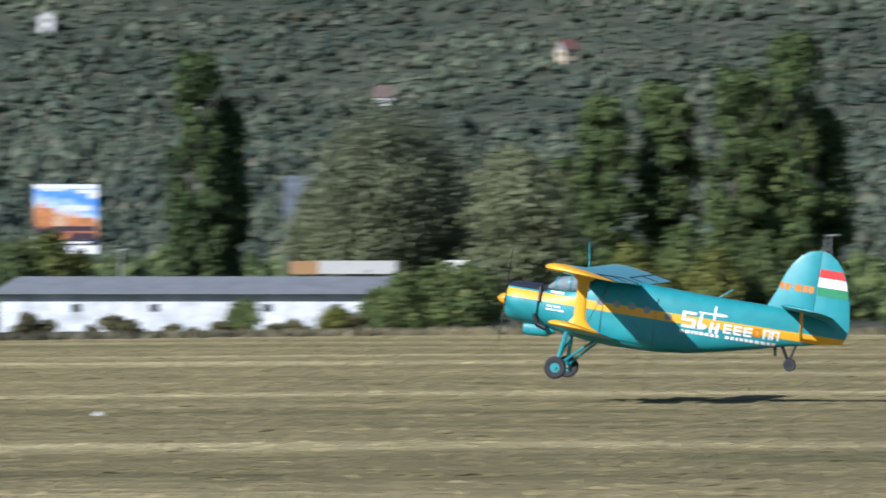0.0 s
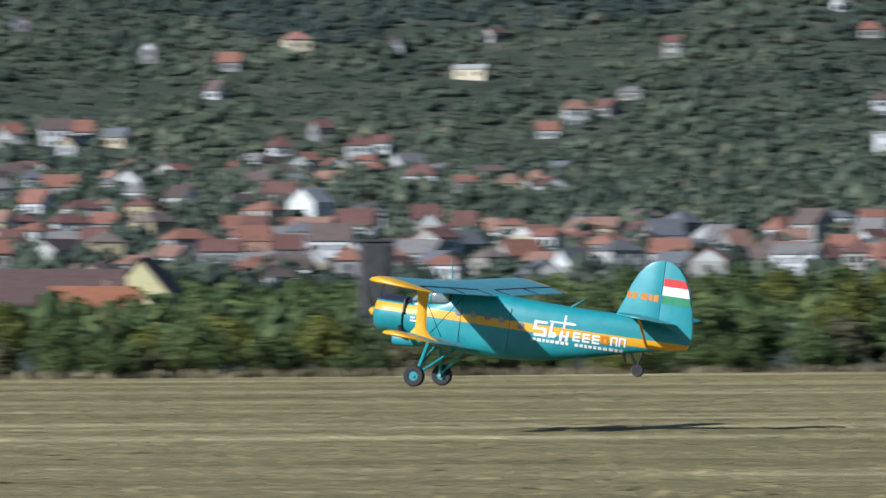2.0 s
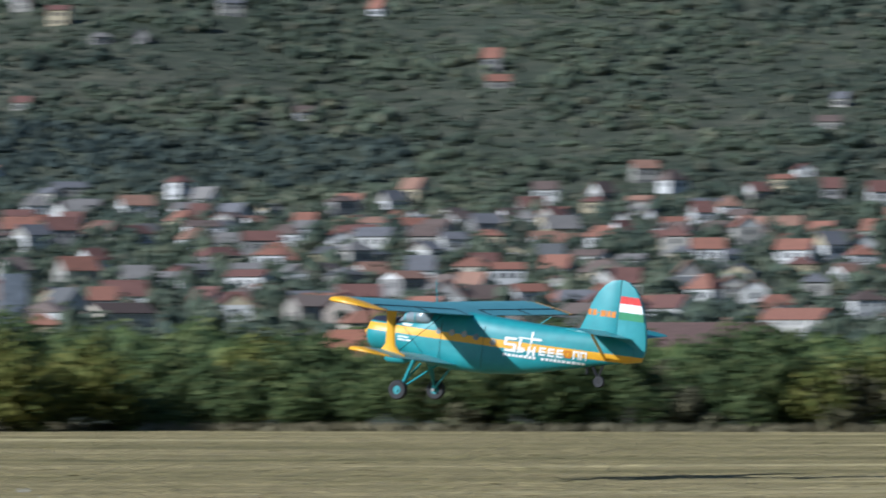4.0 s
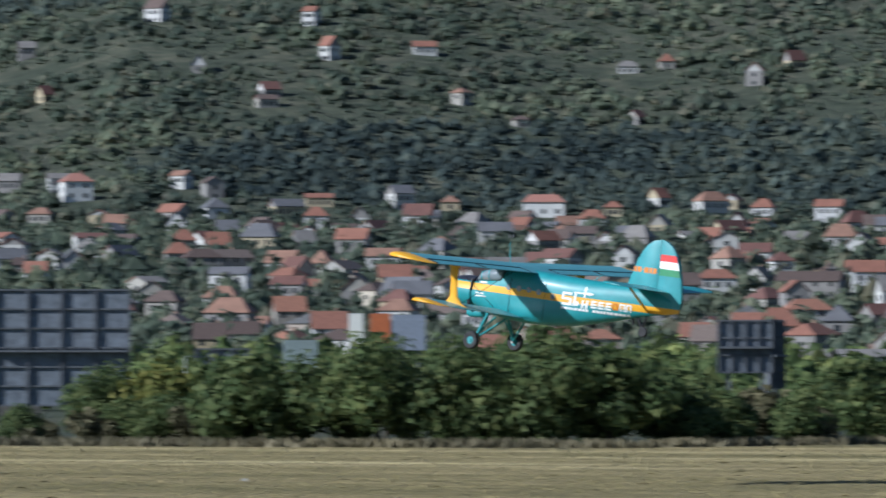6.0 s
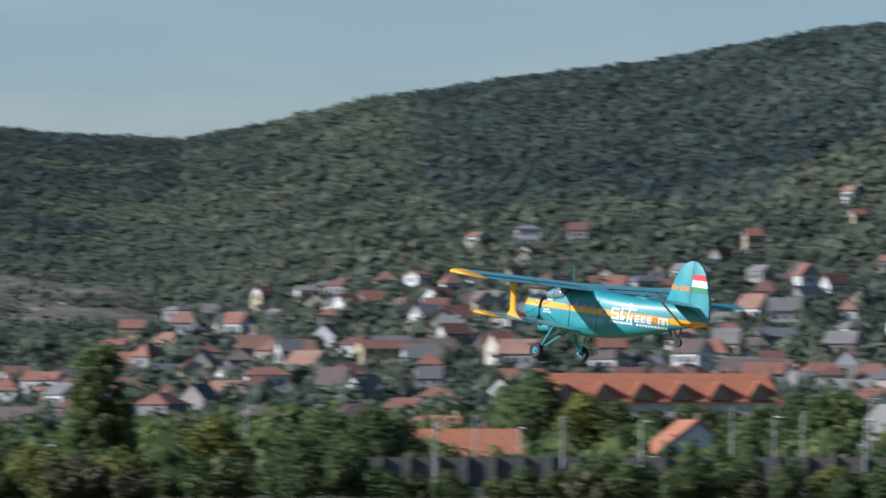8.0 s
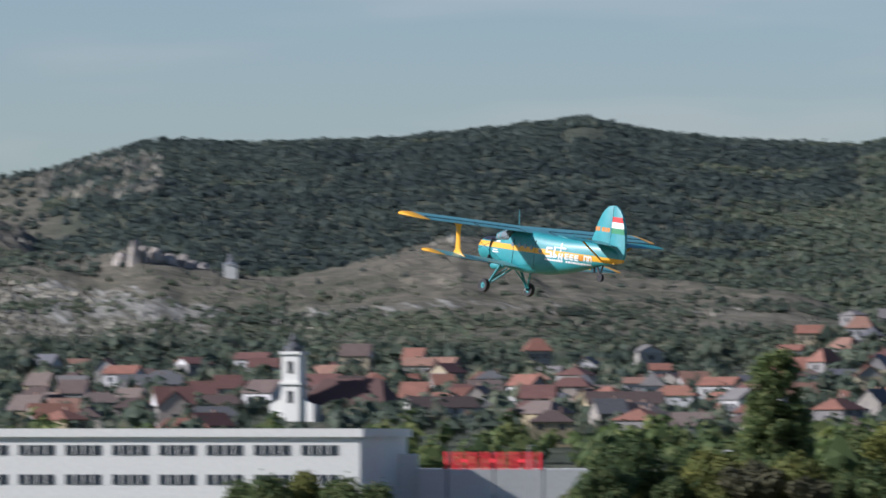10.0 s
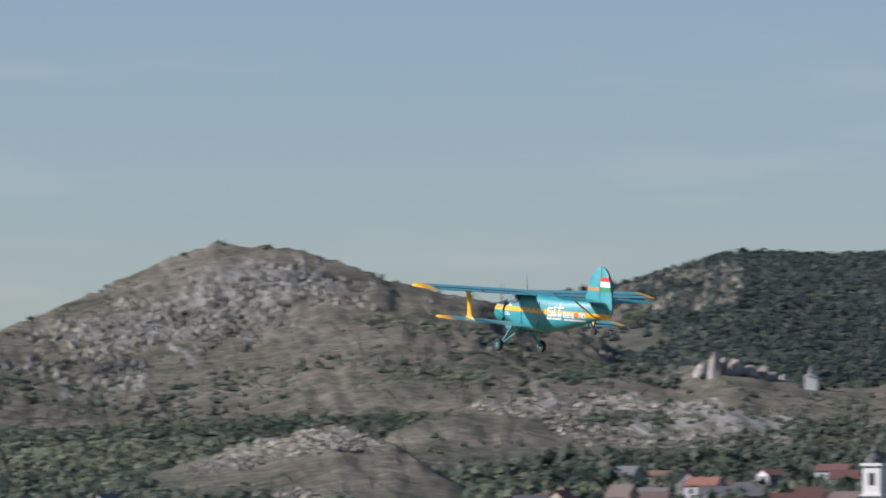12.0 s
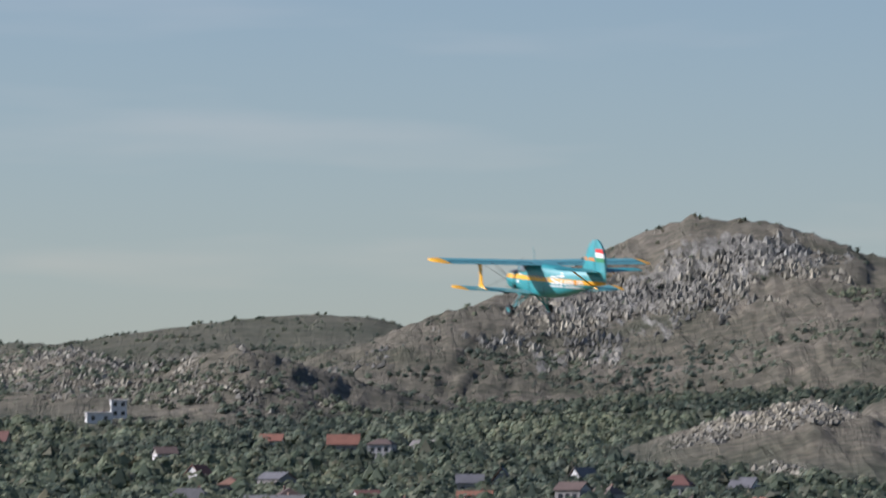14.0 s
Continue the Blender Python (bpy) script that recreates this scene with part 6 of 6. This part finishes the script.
    # fin and rudder
    bm = bmesh.new()
    plate(bm, [(-6.75, 1.45), (-7.05, 2.17), (-7.22, 2.71), (-7.45, 3.15), (-7.72, 3.47), (-8.0, 3.66), (-8.40, 3.75), (-8.42, 1.2), (-7.5, 1.3)], 0.24)
    fin = part("fin", bm, M_TEAL, root, smooth=True)
    bm = bmesh.new()
    plate(bm, [(-8.425, 3.75), (-8.70, 3.68), (-9.0, 3.48), (-9.25, 3.17), (-9.46, 2.75), (-9.66, 2.05), (-9.76, 1.4), (-9.78, 1.02), (-9.62, 0.56), (-8.9, 0.42), (-8.425, 0.5)], 0.2)
    rudder = part("rudder", bm, M_LIVERY, root, "teal rudder with a tricolour flag", True)
    for z0, z1, mat, name in ((2.80, 3.10, M_RED, "red_band"), (2.47, 2.80, M_LETTER, "white_band"), (2.16, 2.47, M_GREEN, "green_band")):
        bm = bmesh.new()
        x1a, x1b = (float(np.interp(z, [2.05, 2.75, 3.17], [-9.66, -9.46, -9.25])) + 0.02 for z in (z0, z1))
        vs = [bm.verts.new(p) for y in (-0.106, 0.106) for p in ((-8.46, y, z0), (x1a, y, z0), (x1b, y, z1), (-8.46, y, z1))]
        for f in ((0, 1, 2, 3), (7, 6, 5, 4), (0, 4, 5, 1), (1, 5, 6, 2), (2, 6, 7, 3), (3, 7, 4, 0)):
            bm.faces.new([vs[i] for i in f])
        part(name, bm, mat, rudder, name.split("_")[0] + " flag band")
    for k, (x0, x1) in enumerate([(-7.12, -7.26), (-7.31, -7.48), (-7.53, -7.60), (-7.66, -7.90), (-7.95, -8.10), (-8.15, -8.33)]):
        bm = bmesh.new()
        h = 0.24 if k != 2 else 0.06
        box(bm, x1, x0, -0.126, 0.126, 2.20 - 0.12 * (h < 0.1) * 0 + (0.1 if h < 0.1 else 0), 2.20 + h + (0.1 if h < 0.1 else 0))
        part("marking_bar", bm, M_ORANGE, fin)
    # tail wheel
    bm = bmesh.new()
    rod(bm, (-7.5, 0, 0.2), (-7.85, 0, -0.40), 0.06)
    rod(bm, (-8.0, 0, 0.3), (-7.85, 0, -0.25), 0.05)
    part("tail_leg", bm, M_BLACK, root)
    bm = bmesh.new()
    rod(bm, (-7.25, 0, 0.2), (-7.32, 0, -0.2), 0.06)
    part("tail_skid", bm, M_BLACK, root)
    wheel_mesh(root, "tail_wheel", (-7.88, 0, -0.44), 0.235, 0.16, M_BLACK)
    # windows, antenna, painted bars
    for x, z, r in [(-0.95, 0.76, 0.13), (-1.55, 0.76, 0.13), (-2.1, 0.76, 0.13), (-2.65, 0.72, 0.13), (-3.42, 0.60, 0.13)]:
        for s in (1, -1):
            bm = bmesh.new()
            bmesh.ops.create_cone(bm, cap_ends=True, segments=18, radius1=r, radius2=r, depth=0.05, matrix=Matrix.Translation((x, s * (side_at(x, z) - 0.005), z)) @ Matrix.Rotation(math.pi / 2, 4, "X"))
            part("porthole", bm, M_CANOPY, body, "round cabin window")
    for x0, x1 in ((-1.05, -1.06), (-2.98, -2.99)):
        for s in (1, -1):
            bm = bmesh.new()
            box(bm, x1, x0, min(s * 0.90, s * 0.925), max(s * 0.90, s * 0.925), -0.5, 1.2)
            part("door_seam", bm, M_BLACK, body)
    bm = bmesh.new()
    rod(bm, (-0.30, 0, 1.65), (-0.12, 0, 2.75), 0.03, 0.015)
    part("antenna_mast", bm, M_TEAL, root)
    bm = bmesh.new()
    rod(bm, (-5.0, 0.1, 1.5), (-5.5, 0.1, 1.9), 0.03, 0.015)
    part("antenna", bm, M_TEAL, root)
    big = [(-3.92, -4.42, 0.80, 0.90, 0.1), (-3.90, -4.02, 0.60, 0.82, 0.1), (-3.90, -4.40, 0.56, 0.66, 0.1), (-4.30, -4.42, 0.36, 0.60, 0.1), (-3.94, -4.44, 0.32, 0.42, 0.1),
           (-4.50, -4.60, 0.32, 0.88, 0.1), (-4.66, -4.84, 0.44, 0.54, -0.9), (-4.66, -4.84, 0.44, 0.34, 0.9), (-4.92, -5.02, 0.26, 0.64, 0.1), (-5.14, -5.24, 0.26, 0.64, 0.1), (-4.92, -5.20, 0.40, 0.48, 0.1),
           (-4.5, -5.5, 0.90, 0.955, -0.05), (-5.02, -5.10, 0.72, 1.22, 0.0), (-5.10, -5.42, 0.88, 0.98, 0.0)]
    for x in (-5.42, -5.78, -6.14):
        big += [(x, x - 0.07, 0.32, 0.66, 0.05), (x, x - 0.28, 0.58, 0.66, 0.05), (x, x - 0.28, 0.45, 0.52, 0.05), (x, x - 0.28, 0.32, 0.39, 0.05)]
    for x in (-6.82, -7.12):
        big += [(x, x - 0.07, 0.34, 0.68, 0.05), (x, x - 0.26, 0.61, 0.68, 0.05), (x - 0.2, x - 0.26, 0.34, 0.66, 0.05)]
    for bar in big:
        decal("letter_bar", [bar], M_LETTER, body, "white painted bar")
    decal("ring_bar", [(-6.48, -6.74, 0.36, 0.43, 0), (-6.48, -6.74, 0.59, 0.66, 0), (-6.48, -6.55, 0.40, 0.62, 0), (-6.67, -6.74, 0.40, 0.62, 0)], M_ORANGE, body, "orange painted ring")
    rnd = random.Random(2)
    small, x = [], -3.9
    while x > -7.2:
        w = rnd.uniform(0.09, 0.16)
        if not (-5.45 < x < -5.25 or -6.5 < x < -6.38):
            small.append((x, x - w, 0.13, 0.24, 0.0))
        x -= w + 0.05
    for bar in small:
        decal("small_bar", [bar], M_LETTER, body, "small white painted bar")
    decal("nose_bar", [(0.95, 0.75, 0.28, 0.34, 0), (0.7, 0.45, 0.28, 0.34, 0), (0.95, 0.6, 0.16, 0.22, 0), (0.55, 0.3, 0.16, 0.22, 0), (0.9, 0.4, 0.78, 0.86, 0)], M_LETTER, body, "small white painted bars")
    # four-bladed propeller
    prop = new("propeller")
    prop.parent = root
    prop.location = (2.56, 0, 0.30)
    bm = bmesh.new()
    prof = [(0.0, 0.20), (0.10, 0.18), (0.2, 0.12), (0.27, 0.03)]
    rings = [[bm.verts.new((x, r * math.cos(k * math.pi / 8), r * math.sin(k * math.pi / 8))) for k in range(16)] for x, r in prof]
    for a, b in zip(rings, rings[1:]):
        for k in range(16):
            bm.faces.new((a[k], a[(k + 1) % 16], b[(k + 1) % 16], b[k]))
    bm.faces.new(rings[0][::-1])
    bm.faces.new(rings[-1])
    part("spinner", bm, M_YELLOW, prop, "yellow spinner", True)
    for k in range(4):
        bm = bmesh.new()
        rings = []
        for rr, ch, tw in [(0.15, 0.08, 60), (0.5, 0.13, 45), (1.0, 0.14, 30), (1.5, 0.11, 22), (1.8, 0.05, 20)]:
            c, s = math.cos(radians(tw)), math.sin(radians(tw))
            rings.append([bm.verts.new((u * s * ch * 0.5 + v * c * 0.02, u * c * ch * 0.5 - v * s * 0.02, rr)) for u, v in ((1, 0), (0, 1), (-1, 0), (0, -1))])
        for a, b in zip(rings, rings[1:]):
            for j in range(4):
                bm.faces.new((a[j], a[(j + 1) % 4], b[(j + 1) % 4], b[j]))
        bm.faces.new(rings[0][::-1])
        bm.faces.new(rings[-1])
        bmesh.ops.rotate(bm, cent=(0, 0, 0), matrix=Matrix.Rotation(k * math.pi / 2, 3, "X"), verts=bm.verts)
        part("blade", bm, M_BLADE, prop)
    tagged(root, "teal single-engine biplane with yellow stripe climbing away", "airplane")
    return root, prop


plane, propeller = biplane()

# ---- flight: time, azimuth, height over the horizon line, pitch, bank, swing ----
FLIGHT = [(0.0, -232, -69, 9.0, 0.0, 1.5), (0.5, 369, -64, 9.0, 0.0, 1.7), (1.0, 964, -55, 8.3, 0.0, 1.9), (1.5, 1555, -42, 8.2, 0.0, 2.1), (2.0, 2133, -41, 8.1, 0.0, 2.3), (2.2, 2361, -34, 8.0, 0.0, 2.4), (4.3, 4606, 30, 7.2, 0.3, 3.3), (4.5, 4821, 41, 7.2, 0.3, 3.4), (5.0, 5309, 66, 7.0, 0.7, 3.4), (5.5, 5784, 89, 6.9, 1.1, 3.3), (6.0, 6241, 113, 6.8, 1.6, 3.3), (6.5, 6670, 136, 6.7, 2.0, 3.2), (7.0, 7088, 158, 6.7, 2.5, 3.2), (7.2, 7255, 164, 6.7, 2.6, 3.2), (9.3, 8752, 274, 7.2, 4.1, 2.7), (9.5, 8874, 285, 7.3, 4.3, 2.7), (10.0, 9169, 316, 6.6, 3.7, 2.5), (10.5, 9446, 347, 6.0, 3.1, 2.2), (11.0, 9700, 370, 5.3, 2.0, 2.0), (11.5, 9946, 392, 5.1, 1.4, 2.1), (12.0, 10177, 406, 4.9, 0.8, 2.3), (12.5, 10400, 416, 4.7, 0.1, 2.4), (13.0, 10611, 420, 4.8, -0.4, 2.8), (13.5, 10812, 421, 4.9, -0.9, 3.2), (14.0, 11004, 417, 5.0, -1.0, 3.6),]


def on_line(q, up):
    """The point of the take-off line at azimuth q, raised over the horizon line by up."""
    d = LINE / math.cos(q / F_PX + radians(COURSE))
    v = polar(q, d)
    v.z = EYE.z + up * d / F_PX
    return v


def motions():
    rows = []
    for t, q, up, pitch, bank, swing in FLIGHT:
        p = on_line(q, up)
        rows.append((t, pose(p.x, p.y, p.z, bank, -pitch, 180 - COURSE + swing)))
    walk(plane, rows)
    walk(propeller, [(k * 0.1, pose(2.56, 0, 0.30, (k * 87) % 360)) for k in range(141)])


motions()
